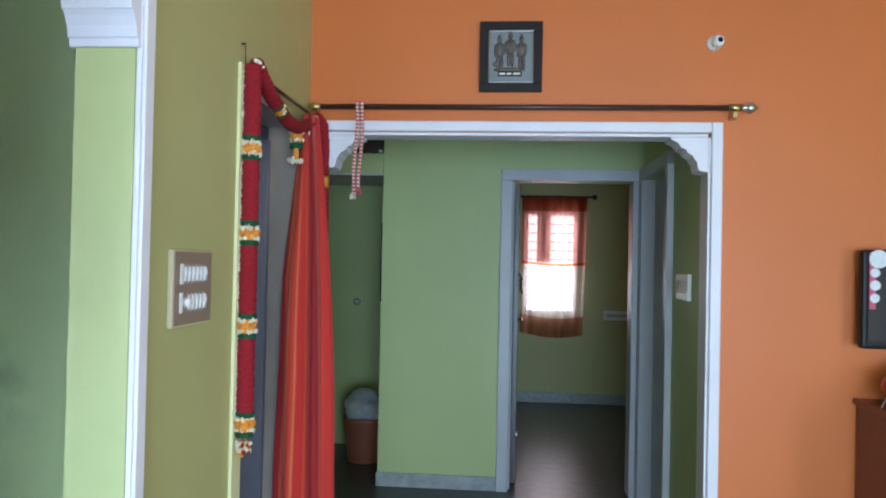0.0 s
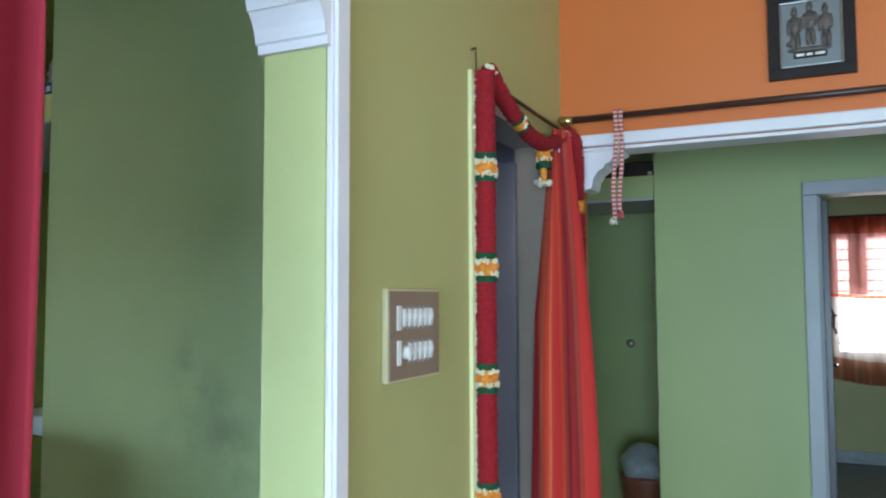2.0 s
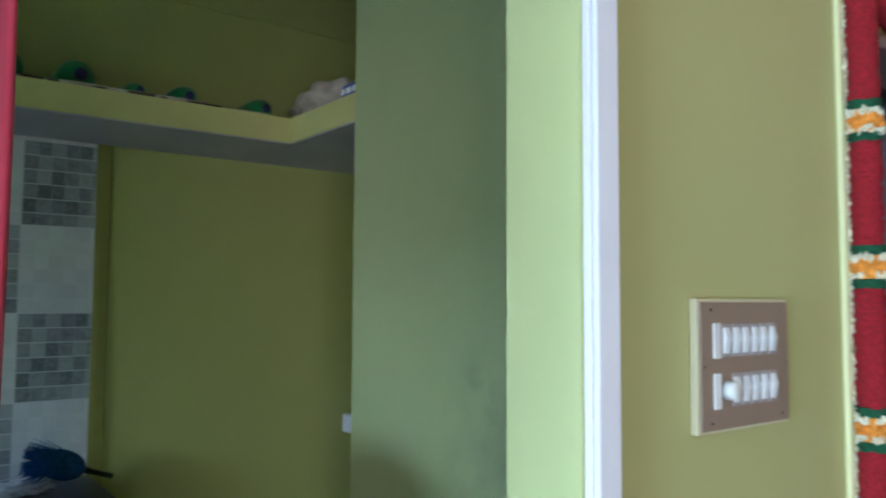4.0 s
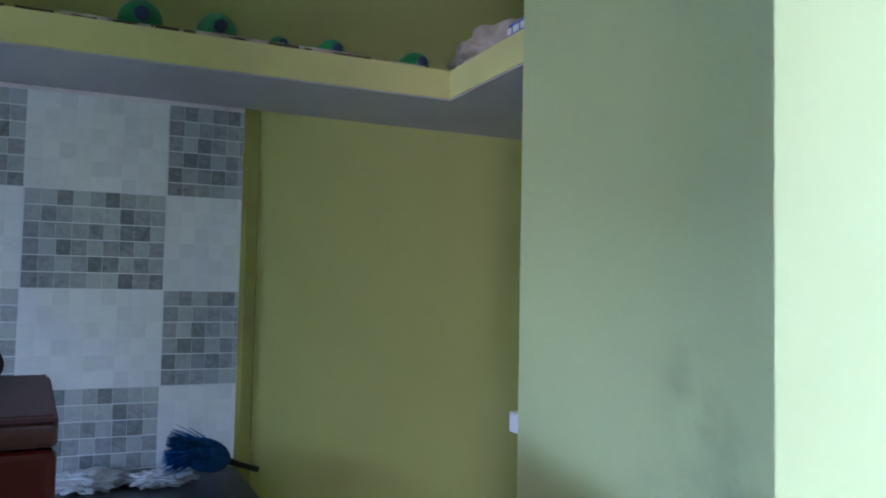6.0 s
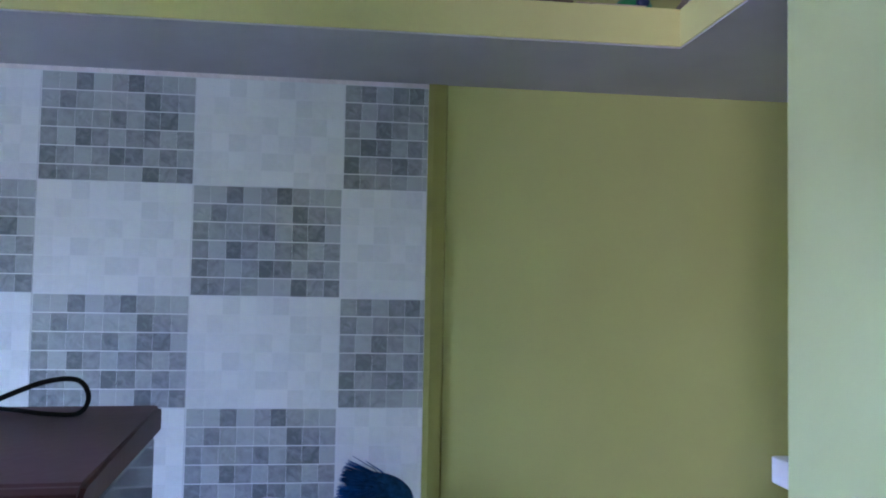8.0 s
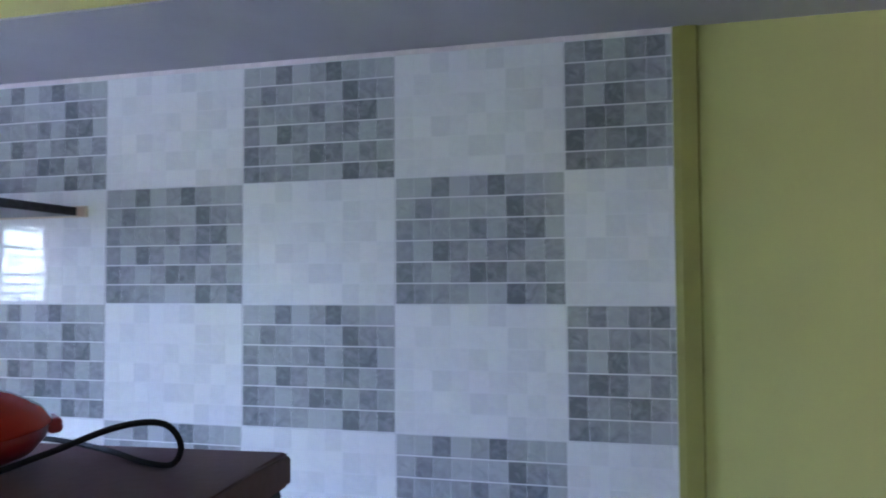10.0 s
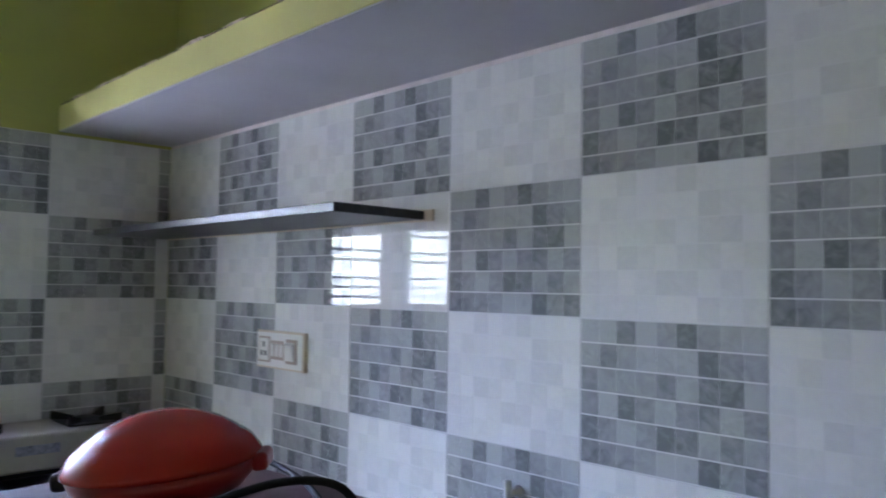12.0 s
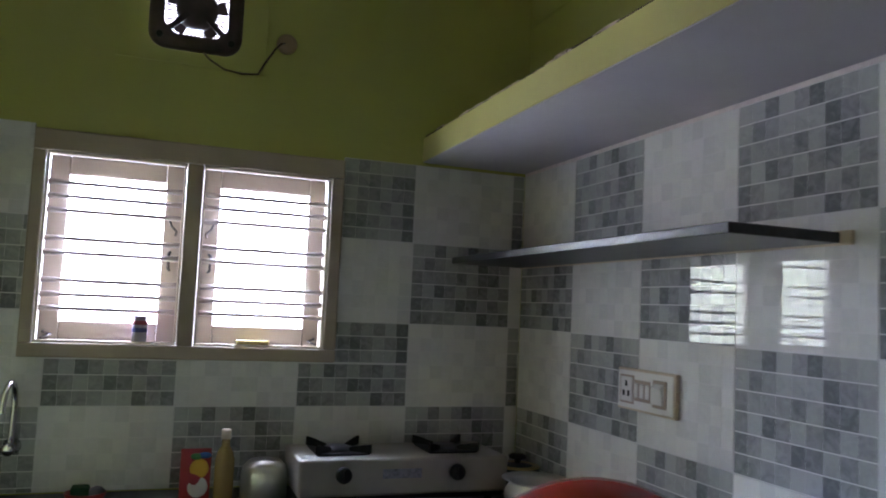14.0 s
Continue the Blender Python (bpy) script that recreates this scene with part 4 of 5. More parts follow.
for x0, x1, hinge in ((0.772, 1.205, 1.205), (1.262, 1.684, 1.262)):
    # rebate bead, lighter edge
    for b in ((x0, 1.351, x1, 1.360), (x0, 1.948, x1, 1.957), (x0, 1.3605, x0 + 0.008, 1.9475), (x1 - 0.008, 1.3605, x1, 1.9475)):
        part("bead", one_box(b[0], 0.006, b[1], b[2], 0.022, b[3], bevel=0.002), cream_edge, kw)
    sh = part("shutter", one_box(x0 + 0.004, -0.085, 1.353, x0 + 0.062, -0.05, 1.955, bevel=0.004), wood_frame, kw)
    part("stile", one_box(x1 - 0.062, -0.085, 1.353, x1 - 0.004, -0.05, 1.955, bevel=0.004), wood_frame, sh)
    part("rail", one_box(x0 + 0.0625, -0.085, 1.353, x1 - 0.0625, -0.05, 1.418, bevel=0.004), wood_frame, sh)
    part("rail", one_box(x0 + 0.0625, -0.085, 1.895, x1 - 0.0625, -0.05, 1.955, bevel=0.004), wood_frame, sh)
    pane = part("pane", one_box(x0 + 0.06, -0.070, 1.415, x1 - 0.06, -0.066, 1.898), clear_glass, sh)
    pane.visible_shadow = False
    for z in (1.458, 1.503, 1.548, 1.636, 1.682, 1.772, 1.818, 1.862):
        bm = bmesh.new()
        e = 0.05
        tube(bm, [(x0 + 0.001, -0.012, z), (x0 + e, -0.012, z), (x0 + e + 0.008, -0.012, z), (x1 - e - 0.008, -0.012, z), (x1 - e, -0.012, z), (x1 - 0.001, -0.012, z)], [0.009, 0.009, 0.0062, 0.0062, 0.009, 0.009], 8)
        part("bar", bm, bar_paint, kw, smooth=True)
    s = 1 if hinge == x0 else -1
    hx = hinge + s * 0.035
    bm = bmesh.new()
    tube(bm, [(hx, -0.049, 1.60), (hx + s * 0.004, -0.025, 1.605), (hx + s * 0.004, -0.022, 1.63), (hx + s * 0.004, -0.025, 1.655), (hx, -0.049, 1.66)], 0.005, 8)
    part("handle", bm, dark_iron, sh, smooth=True)
    bm = bmesh.new()
    tube(bm, [(hx + s * 0.008, -0.049, 1.765), (hx + s * 0.006, -0.03, 1.76), (hx, -0.026, 1.745), (hx - s * 0.015, -0.026, 1.73), (hx - s * 0.012, -0.03, 1.715)], 0.004, 8)
    part("latch", bm, dark_iron, sh, smooth=True)
    bm = bmesh.new()
    kx = x0 + 0.022 if hinge == x1 else x1 - 0.022
    tube(bm, [(kx, -0.049, 1.385), (kx, -0.03, 1.382), (kx - s * 0.0 + 0.025 * s * -1, -0.015, 1.375), (kx, 0.01, 1.365)], 0.004, 8)
    part("stay", bm, dark_iron, sh, smooth=True)

jar = thing("medicine_jar", "small pink and blue plastic jar on the window sill", "jar")
jar_a = mat("pale_lilac_plastic", (0.50, 0.42, 0.52), 0.4, vary=0.08)
jar_b = mat("red_label", (0.40, 0.08, 0.10), 0.5, vary=0.1)
jar_c = mat("blue_label", (0.10, 0.10, 0.30), 0.5, vary=0.1)
JX, JY, JZ = 1.374, 0.008, 1.3605
for n, m_, z0, z1, r in (("body", jar_a, 0.0, 0.030, 0.0225), ("label_band", jar_c, 0.0302, 0.044, 0.0228), ("label_band", jar_a, 0.0442, 0.054, 0.0228), ("label_band", jar_b, 0.0542, 0.068, 0.0228), ("cap", jar_a, 0.0682, 0.084, 0.020)):
    bm = bmesh.new()
    lathe(bm, [(r * 0.94, z0), (r, z0 + 0.002), (r, z1 - 0.002), (r * 0.94, z1)], 24, centre=(JX, JY, JZ))
    part(n, bm, m_, jar, smooth=True)
sp = thing("sponge", "flat yellow sponge on the window sill", "sponge")
part("sponge_block", one_box(0.955, -0.012, 1.3605, 1.065, 0.02, 1.374, bevel=0.004), mat("yellow_sponge", (0.70, 0.52, 0.20), 0.9, vary=0.15, vscale=40, bump=0.6, bscale=120), sp)

# ---- exhaust fan ----
fan = thing("exhaust_fan", "dark square exhaust fan set in the kitchen wall", "fan")
FX, FZ = 1.265, 2.50
fan_pl = mat("dusty_dark_plastic", (0.07, 0.048, 0.045), 0.6, vary=0.3, vscale=15)
bm = bmesh.new()
def rounded(h, r, n=8):
    pts = []
    for cx, cz, a0 in ((h - r, h - r, 0), (-h + r, h - r, 90), (-h + r, -h + r, 180), (h - r, -h + r, 270)):
        for k in range(n + 1):
            a = radians(a0 + 90 * k / n)
            pts.append((cx + r * math.cos(a), cz + r * math.sin(a)))
    return pts
outer = rounded(0.153, 0.06)
inner = [(0.123 * math.cos(math.atan2(z, x)), 0.123 * math.sin(math.atan2(z, x))) for x, z in outer]
loops = []
for y, pts in ((-0.004, outer), (0.012, outer), (0.026, [(x * 0.94, z * 0.94) for x, z in outer]), (0.024, inner), (-0.06, inner)):
    loops.append([bm.verts.new((FX + x, y, FZ + z)) for x, z in pts])
for a, b in zip(loops, loops[1:]):
    for k in range(len(a)):
        bm.faces.new((a[k], a[(k + 1) % len(a)], b[(k + 1) % len(a)], b[k]))
part("housing", bm, fan_pl, fan, smooth=True)
bm = bmesh.new()
lathe(bm, [(0.056, -0.02), (0.070, 0.0), (0.070, 0.04), (0.050, 0.055)], 24, m=Matrix.Translation((FX, 0.0, FZ)) @ pose(0, 0, 0, 90, 0, 0))
part("motor", bm, fan_pl, fan, smooth=True)
for k in range(4):
    a = radians(45 + 90 * k)
    d, n = Vector((math.cos(a), 0, math.sin(a))), Vector((-math.sin(a), 0, math.cos(a)))
    bm = bmesh.new()
    c0 = Vector((FX, 0.012, FZ))
    extrude_profile(bm, [c0 + d * 0.04 - n * 0.009, c0 + d * 0.127 - n * 0.009, c0 + d * 0.127 + n * 0.009, c0 + d * 0.04 + n * 0.011], (0, 0.008, 0))
    part("bracket_arm", bm, fan_pl, fan)
for k in range(5):
    a = radians(20 + 72 * k)
    d, n = Vector((math.cos(a), 0, math.sin(a))), Vector((-math.sin(a), 0, math.cos(a)))
    c0 = Vector((FX, -0.035, FZ))
    bm = bmesh.new()
    ps = [c0 + d * 0.03 - n * 0.006 + Vector((0, 0.006, 0)), c0 + d * 0.100 - n * 0.024 + Vector((0, 0.01, 0)), c0 + d * 0.104 + n * 0.022 - Vector((0, 0.012, 0)), c0 + d * 0.03 + n * 0.010 - Vector((0, 0.006, 0))]
    extrude_profile(bm, ps, (0, 0.0025, 0))
    part("blade", bm, fan_pl, fan)
for k in range(36):
    a = 2 * math.pi * k / 36
    bm = bmesh.new()
    tube(bm, [(FX + 0.06 * math.cos(a), -0.055, FZ + 0.06 * math.sin(a)), (FX + 0.126 * math.cos(a), -0.055, FZ + 0.126 * math.sin(a))], 0.0030, 5)
    part("guard_wire", bm, fan_pl, fan)
bm = bmesh.new()
tube(bm, [(FX + 0.094 * math.cos(2 * math.pi * k / 40), -0.055, FZ + 0.094 * math.sin(2 * math.pi * k / 40)) for k in range(41)], 0.0015, 5)
part("guard_ring", bm, fan_pl, fan)
for sx, sz in ((-1, -1), (1, -1), (1, 1), (-1, 1)):
    bm = bmesh.new()
    lathe(bm, [(0.012, 0.022), (0.011, 0.031)], 12, m=Matrix.Translation((FX + sx * 0.116, 0, FZ + sz * 0.116)) @ pose(0, 0, 0, 90, 0, 0) @ pose(0, 0, 0, 180, 0, 0))
    part("screw", bm, black_plastic, fan)
bm = bmesh.new()
for b in ((1.017, 2.302, 1.51, 2.308), (1.017, 2.308, 1.024, 2.70), (1.503, 2.308, 1.51, 2.70)):
    box(bm, b[0], -0.0085, b[1], b[2], -0.003, b[3])
box(bm, -0.0085, 0.0, 2.646, 0.002, 4.355, 2.658)
solid("plaster_ridge", bm, kitchen_green, "green painted plaster ridges round the fan and along the wall", "trim")
wr = thing("fan_wire", "thin loose wire from fan to round wall outlet", "wire")
bm = bmesh.new()
tube(bm, [(FX - 0.02, 0.01, 2.355), (FX - 0.05, 0.012, 2.325), (FX - 0.10, 0.006, 2.30), (FX - 0.16, 0.004, 2.293), (FX - 0.215, 0.004, 2.30), (FX - 0.235, 0.012, 2.34), (FX - 0.265, 0.02, 2.39), (FX - 0.285, 0.022, 2.415), (0.965, 0.012, 2.422)], 0.0035, 8)
part("wire", bm, brown_rod, wr, smooth=True)
bm = bmesh.new()
lathe(bm, [(0.036, 0.0), (0.036, 0.008), (0.026, 0.016)], 24, m=Matrix.Translation((0.955, -0.008, 2.425)) @ pose(0, 0, 0, -90, 0, 0))
part("outlet", bm, mat("dull_pink_plastic", (0.34, 0.24, 0.16), 0.6, vary=0.1), wr, "round dusty outlet plate", smooth=True)

# broken plaster along the loft's upper edge
chip_mat = mat("broken_plaster", (0.46, 0.36, 0.29), 0.85, vary=0.35, vscale=30, bump=0.5, bscale=60)
lip = thing("plaster_lip", "chipped strip of bare plaster along the loft edge", "plaster")
rng = random.Random(21)
y = 0.12
while y < 3.2:
    ln = rng.uniform(0.05, 0.24)
    if rng.random() < 0.78:
        bm = bmesh.new()
        box(bm, 0.392, y, 2.1485, 0.424 + 0.0026 * y, y + ln, 2.1485 + rng.uniform(0.005, 0.013))
        bmesh.ops.subdivide_edges(bm, edges=bm.edges[:], cuts=3, use_grid_fill=True)
        for v in bm.verts:
            d = noise.noise_vector(v.co * 28) * 0.006
            v.co += Vector((d.x, d.y, abs(d.z) if v.co.z > 2.15 else 0.0))
        part("plaster_chip", bm, chip_mat, lip)
    y += ln + rng.uniform(0.0, 0.05)

# ---- counters and shelf ----
solid("counter_tiled_side", one_box(0.002, 0.602, 0.845, 0.60, 3.045, 0.882, bevel=0.006), granite, "polished black granite worktop along the tiled wall", "worktop", kind="")
solid("counter_window_side", one_box(0.002, 0.002, 0.845, 2.098, 0.60, 0.882, bevel=0.006), granite, "polished black granite worktop under the kitchen window", "worktop", kind="")
solid("counter_support", one_box(0.03, 2.93, 0.0, 0.56, 3.03, 0.844), kitchen_green, "green plastered support under the worktop", "support")
solid("counter_support", one_box(0.03, 0.03, 0.0, 0.56, 0.13, 0.844), kitchen_green, "green plastered support under the worktop", "support")
solid("counter_support", one_box(1.98, 0.03, 0.0, 2.09, 0.56, 0.844), kitchen_green, "green plastered support under the worktop", "support")
shelf = thing("granite_shelf", "thin polished black granite shelf on the tiled wall", "shelf")
part("slab", one_box(0.010, 0.004, 1.683, 0.295, 1.517, 1.706, bevel=0.003), granite, shelf)
part("cement_joint", one_box(0.0005, 0.004, 1.679, 0.0098, 1.545, 1.709, bevel=0.002), cream_edge, shelf, "tan cement joint at the wall")

# ---- fridge ----
maroon = mat("glossy_maroon_enamel", (0.075, 0.006, 0.007), 0.25, vary=0.15, vscale=3, bump=0.01, spec=0.25)
brown_pl = mat("brown_grey_plastic", (0.085, 0.040, 0.040), 0.46, vary=0.12, vscale=7, bump=0.05, spec=0.2)
dark_side = mat("dark_grey_enamel", (0.05, 0.055, 0.07), 0.4, vary=0.1)
fridge_side = mat("glossy_grey_enamel", (0.10, 0.105, 0.12), 0.08, metal=0.6, vary=0.04, bump=0.0)
fr = thing("refrigerator", "maroon single door refrigerator with brown plastic top", "refrigerator")
FY0, FY1 = 1.985, 2.52
part("cabinet", one_box(0.80, FY0 + 0.008, 0.06, 1.27, FY1 - 0.008, 1.235, bevel=0.008), fridge_side, fr)
bm = bmesh.new()
prof = [(0.790, 1.236), (1.285, 1.236), (1.29, 1.262), (1.270, 1.272), (0.90, 1.281), (0.80, 1.283), (0.790, 1.275)]
extrude_profile(bm, [(x, FY0, z) for x, z in prof], (0, FY1 - FY0, 0))
bmesh.ops.bevel(bm, geom=list(bm.edges), offset=0.006, segments=2, affect="EDGES")
part("top_cover", bm, brown_pl, fr, "brown grey plastic top cover")
door = part("door", one_box(1.276, FY0 + 0.002, 0.12, 1.335, FY1 - 0.002, 1.234, bevel=0.014, segs=3), maroon, fr)
part("door_cap", one_box(1.292, FY0 + 0.002, 1.2345, 1.335, FY1 - 0.002, 1.262, bevel=0.008), brown_pl, door, "brown plastic cap on the door edge")
part("badge", one_box(1.3355, 2.375, 1.155, 1.3385, 2.440, 1.195, bevel=0.001), mat("pale_badge", (0.62, 0.62, 0.60), 0.4), door, "small pale badge")
part("badge_mark", one_box(1.3388, 2.387, 1.172, 1.3396, 2.413, 1.188), jar_b, door)
part("handle", one_box(1.3355, FY0 + 0.03, 0.75, 1.362, FY0 + 0.06, 1.15, bevel=0.008), brown_pl, door)
for x in (0.86, 1.22):
    for y in (FY0 + 0.05, FY1 - 0.05):
        bm = bmesh.new()
        lathe(bm, [(0.02, 0.0), (0.02, 0.06)], 12, centre=(x, y, 0))
        part("foot", bm, black_plastic, fr)

fr.matrix_world = Matrix.Translation((0.8, 2.51, 0)) @ pose(0, 0, 0, 0, 0, 4) @ Matrix.Translation((-0.8, -2.51, 0))

cb = thing("power_cable", "black rubber cable looped over the refrigerator top", "cable")
def smooth_path(ctrl, n=10):
    pts = [Vector(p) for p in ctrl]
    out = []
    for i in range(len(pts) - 1):
        p0, p1, p2, p3 = pts[max(i - 1, 0)], pts[i], pts[i + 1], pts[min(i + 2, len(pts) - 1)]
        for k in range(n):
            t = k / n
            out.append(0.5 * ((2 * p1) + (p2 - p0) * t + (2 * p0 - 5 * p1 + 4 * p2 - p3) * t * t + (3 * p1 - p0 - 3 * p2 + p3) * t ** 3))
    return out + [pts[-1]]
bm = bmesh.new()
tube(bm, smooth_path([(1.20, 2.05, 1.2835), (1.13, 2.16, 1.283), (1.08, 2.26, 1.29), (1.03, 2.34, 1.318), (0.985, 2.40, 1.343), (0.95, 2.435, 1.342), (0.93, 2.445, 1.315), (0.925, 2.43, 1.290), (0.91, 2.38, 1.2865), (0.875, 2.31, 1.2875), (0.84, 2.22, 1.288), (0.82, 2.12, 1.2885), (0.815, 2.03, 1.289)]), 0.0037, 10)
part("cable", bm, mat("black_rubber", (0.010, 0.010, 0.011), 0.7, vary=0.1, spec=0.1), cb, smooth=True)

# casserole on the refrigerator
cas_red = mat("glossy_orange_red_plastic", (0.36, 0.022, 0.010), 0.25, vary=0.06, vscale=5, bump=0.01, spec=0.3)
cas_low = mat("deep_red_plastic", (0.26, 0.012, 0.012), 0.28, vary=0.06, vscale=5)
hc = thing("casserole", "glossy red plastic insulated casserole on the refrigerator", "casserole")
CX, CY, CZ = 0.0, 0.0, 0.0
bm = bmesh.new()
lathe(bm, [(0.068, 0.0), (0.080, 0.003), (0.095, 0.018), (0.100, 0.033)], 48, centre=(CX, CY, CZ))
part("bowl", bm, cas_low, hc, smooth=True)
bm = bmesh.new()
lathe(bm, [(0.101, 0.0335), (0.104, 0.036), (0.103, 0.040), (0.094, 0.054), (0.086, 0.0605), (0.082, 0.0625), (0.080, 0.065), (0.062, 0.077), (0.042, 0.0855), (0.022, 0.0905), (0.005, 0.092)], 48, centre=(CX, CY, CZ))
part("lid", bm, cas_red, hc, "domed orange red lid", smooth=True)
for a in (140, -40):
    d = Vector((math.cos(radians(a)), math.sin(radians(a)), 0))
    m_ = Matrix.Translation(Vector((CX, CY, CZ + 0.028)) + d * 0.103) @ pose(0, 0, 0, 0, 0, a)
    bm = bmesh.new()
    box(bm, -0.008, -0.024, -0.010, 0.010, 0.024, 0.010, bevel=0.006, segs=3)
    bm.transform(m_)
    part("handle", bm, cas_low if a > 0 else black_plastic, hc, "moulded side handle", smooth=False)

hc.matrix_world = Matrix.Translation((0.983, 2.182, 1.2895)) @ Matrix.Rotation(radians(6), 4, (0.69, 0.72, 0)) @ Matrix.Diagonal((0.98, 0.98, 0.97, 1))

# ---- stove ----
st = thing("gas_stove", "two burner steel gas stove on the granite worktop", "stove")
dull_steel = mat("dull_stove_steel", (0.37, 0.34, 0.30), 0.38, metal=0.55, vary=0.1, vscale=8)
part("body", one_box(0.185, 0.05, 0.915, 0.885, 0.335, 1.03, bevel=0.008), dull_steel, st)
part("base_band", one_box(0.20, 0.06, 0.900, 0.87, 0.325, 0.9145), black_plastic, st)
for x in (0.24, 0.83):
    for y in (0.09, 0.30):
        bm = bmesh.new()
        lathe(bm, [(0.012, 0.882), (0.014, 0.8995)], 12, centre=(x, y, 0))
        part("foot", bm, black_plastic, st)
for x in (0.749, 0.372):
    bm = bmesh.new()
    lathe(bm, [(0.022, 0.0), (0.026, 0.008), (0.025, 0.024), (0.021, 0.028)], 24, m=Matrix.Translation((x, 0.335, 0.985)) @ pose(0, 0, 0, -90, 0, 0))
    kn = part("knob", bm, black_plastic, st, smooth=True)
    part("knob_grip", one_box(x - 0.004, 0.3635, 0.966, x + 0.004, 0.371, 1.004, bevel=0.002), black_plastic, kn)
part("badge", one_box(0.49, 0.3355, 0.968, 0.62, 0.337, 0.998), mat("blue_grey_print", (0.22, 0.23, 0.30), 0.5, vary=0.4, vscale=90), st)
for x in (0.735, 0.36):
    bm = bmesh.new()
    lathe(bm, [(0.05, 1.0305), (0.045, 1.045), (0.03, 1.05)], 24, centre=(x, 0.19, 0))
    part("burner", bm, dark_side, st, smooth=True)
    ps = part("pan_support", one_box(x - 0.085, 0.105, 1.031, x + 0.085, 0.275, 1.036), black_plastic, st)
    for k in range(4):
        a = radians(45 + 90 * k)
        d = Vector((math.cos(a), math.sin(a), 0))
        n = Vector((-d.y, d.x, 0))
        c0 = Vector((x, 0.19, 1.036))
        bm = bmesh.new()
        extrude_profile(bm, [c0 + d * 0.035 - n * 0.004, c0 + d * 0.125 - n * 0.004, c0 + d * 0.125 - n * 0.004 + Vector((0, 0, 0.029)), c0 + d * 0.10 - n * 0.004 + Vector((0, 0, 0.025)), c0 + d * 0.05 - n * 0.004 + Vector((0, 0, 0.014))], n * 0.008)
        part("prong", bm, black_plastic, ps)

# vessels and bottles on the worktop
def vessel(name, label, category, at, profile, material, sides=40):
    th = thing(name, label, category)
    bm = bmesh.new()
    lathe(bm, profile, sides, centre=at)
    part("body", bm, material, th, smooth=True)
    return th
pot = vessel("steel_pot", "round bellied shiny steel pot with flared rim", "pot", (0.145, 0.455, 0.883), [(0.055, 0), (0.085, 0.008), (0.098, 0.035), (0.096, 0.06), (0.082, 0.082), (0.083, 0.088), (0.107, 0.096), (0.108, 0.098), (0.082, 0.090), (0.078, 0.082), (0.09, 0.055), (0.08, 0.012), (0.01, 0.008)], steel)
cook = vessel("lidded_pan", "dark pan with black knob and brass rim in the corner", "pan", (0.095, 0.22, 0.883), [(0.065, 0), (0.075, 0.01), (0.077, 0.085), (0.079, 0.087), (0.02, 0.098), (0.01, 0.099)], dark_side)
bm = bmesh.new()
lathe(bm, [(0.010, 0.099), (0.012, 0.112), (0.030, 0.116), (0.032, 0.126), (0.02, 0.132)], 20, centre=(0.095, 0.22, 0.883))
part("lid_knob", bm, black_plastic, cook, smooth=True)
bm = bmesh.new()
lathe(bm, [(0.078, 0.087), (0.081, 0.089), (0.078, 0.092)], 32, centre=(0.095, 0.22, 0.883))
part("rim", bm, brass, cook, smooth=True)
bowl = vessel("steel_bowl", "upturned steel bowl beside the stove", "bowl", (0.965, 0.16, 0.883), [(0.072, 0), (0.074, 0.004), (0.074, 0.07), (0.068, 0.10), (0.050, 0.118), (0.02, 0.124)], steel)
ladle = vessel("steel_tumbler", "small steel vessel with an upright spoon by the tiled wall", "vessel", (0.11, 0.90, 0.883), [(0.05, 0), (0.055, 0.01), (0.055, 0.07), (0.058, 0.074), (0.05, 0.074), (0.048, 0.01), (0.01, 0.008)], steel)
bm = bmesh.new()
tube(bm, [(0.11, 0.90, 0.892), (0.085, 0.915, 0.97), (0.08, 0.92, 1.025)], 0.007, 8)
part("spoon", bm, steel, ladle, smooth=True)
oil = thing("oil_bottle", "clear bottle of yellow oil with a pale cap", "bottle")
oil_m = mat("amber_oil_bottle", (0.27, 0.18, 0.07), 0.2, vary=0.1)
bm = bmesh.new()
lathe(bm, [(0.026, 0), (0.030, 0.004), (0.030, 0.13), (0.024, 0.155), (0.013, 0.175), (0.012, 0.195)], 28, centre=(1.095, 0.21, 0.883))
part("body", bm, oil_m, oil, smooth=True)
bm = bmesh.new()
lathe(bm, [(0.015, 0.1955), (0.015, 0.222), (0.012, 0.225)], 20, centre=(1.095, 0.21, 0.883))
part("cap", bm, cream_edge, oil, smooth=True)
pk = thing("food_packet", "multicoloured foil food packet standing on the worktop", "packet")
foil = mat("red_printed_foil", (0.36, 0.03, 0.04), 0.4, vary=0.3, vscale=12)
bm = bmesh.new()
NX = 10
g0 = []
for j in range(13):
    v = j / 12
    bulge = 0.022 * math.sin(math.pi * min(v * 1.15, 1))
    g0.append(([bm.verts.new((1.135 + 0.09 * i / NX, 0.20 + bulge * math.sin(math.pi * i / NX) + 0.001, 0.883 + 0.165 * v)) for i in range(NX + 1)], [bm.verts.new((1.135 + 0.09 * i / NX, 0.20 - bulge * math.sin(math.pi * i / NX) - 0.001, 0.883 + 0.165 * v)) for i in range(NX + 1)]))
for a, b in zip(g0, g0[1:]):
    for s_ in (0, 1):
        for i in range(NX):
            bm.faces.new((a[s_][i], a[s_][i + 1], b[s_][i + 1], b[s_][i]))
part("pouch", bm, foil, pk, smooth=True)
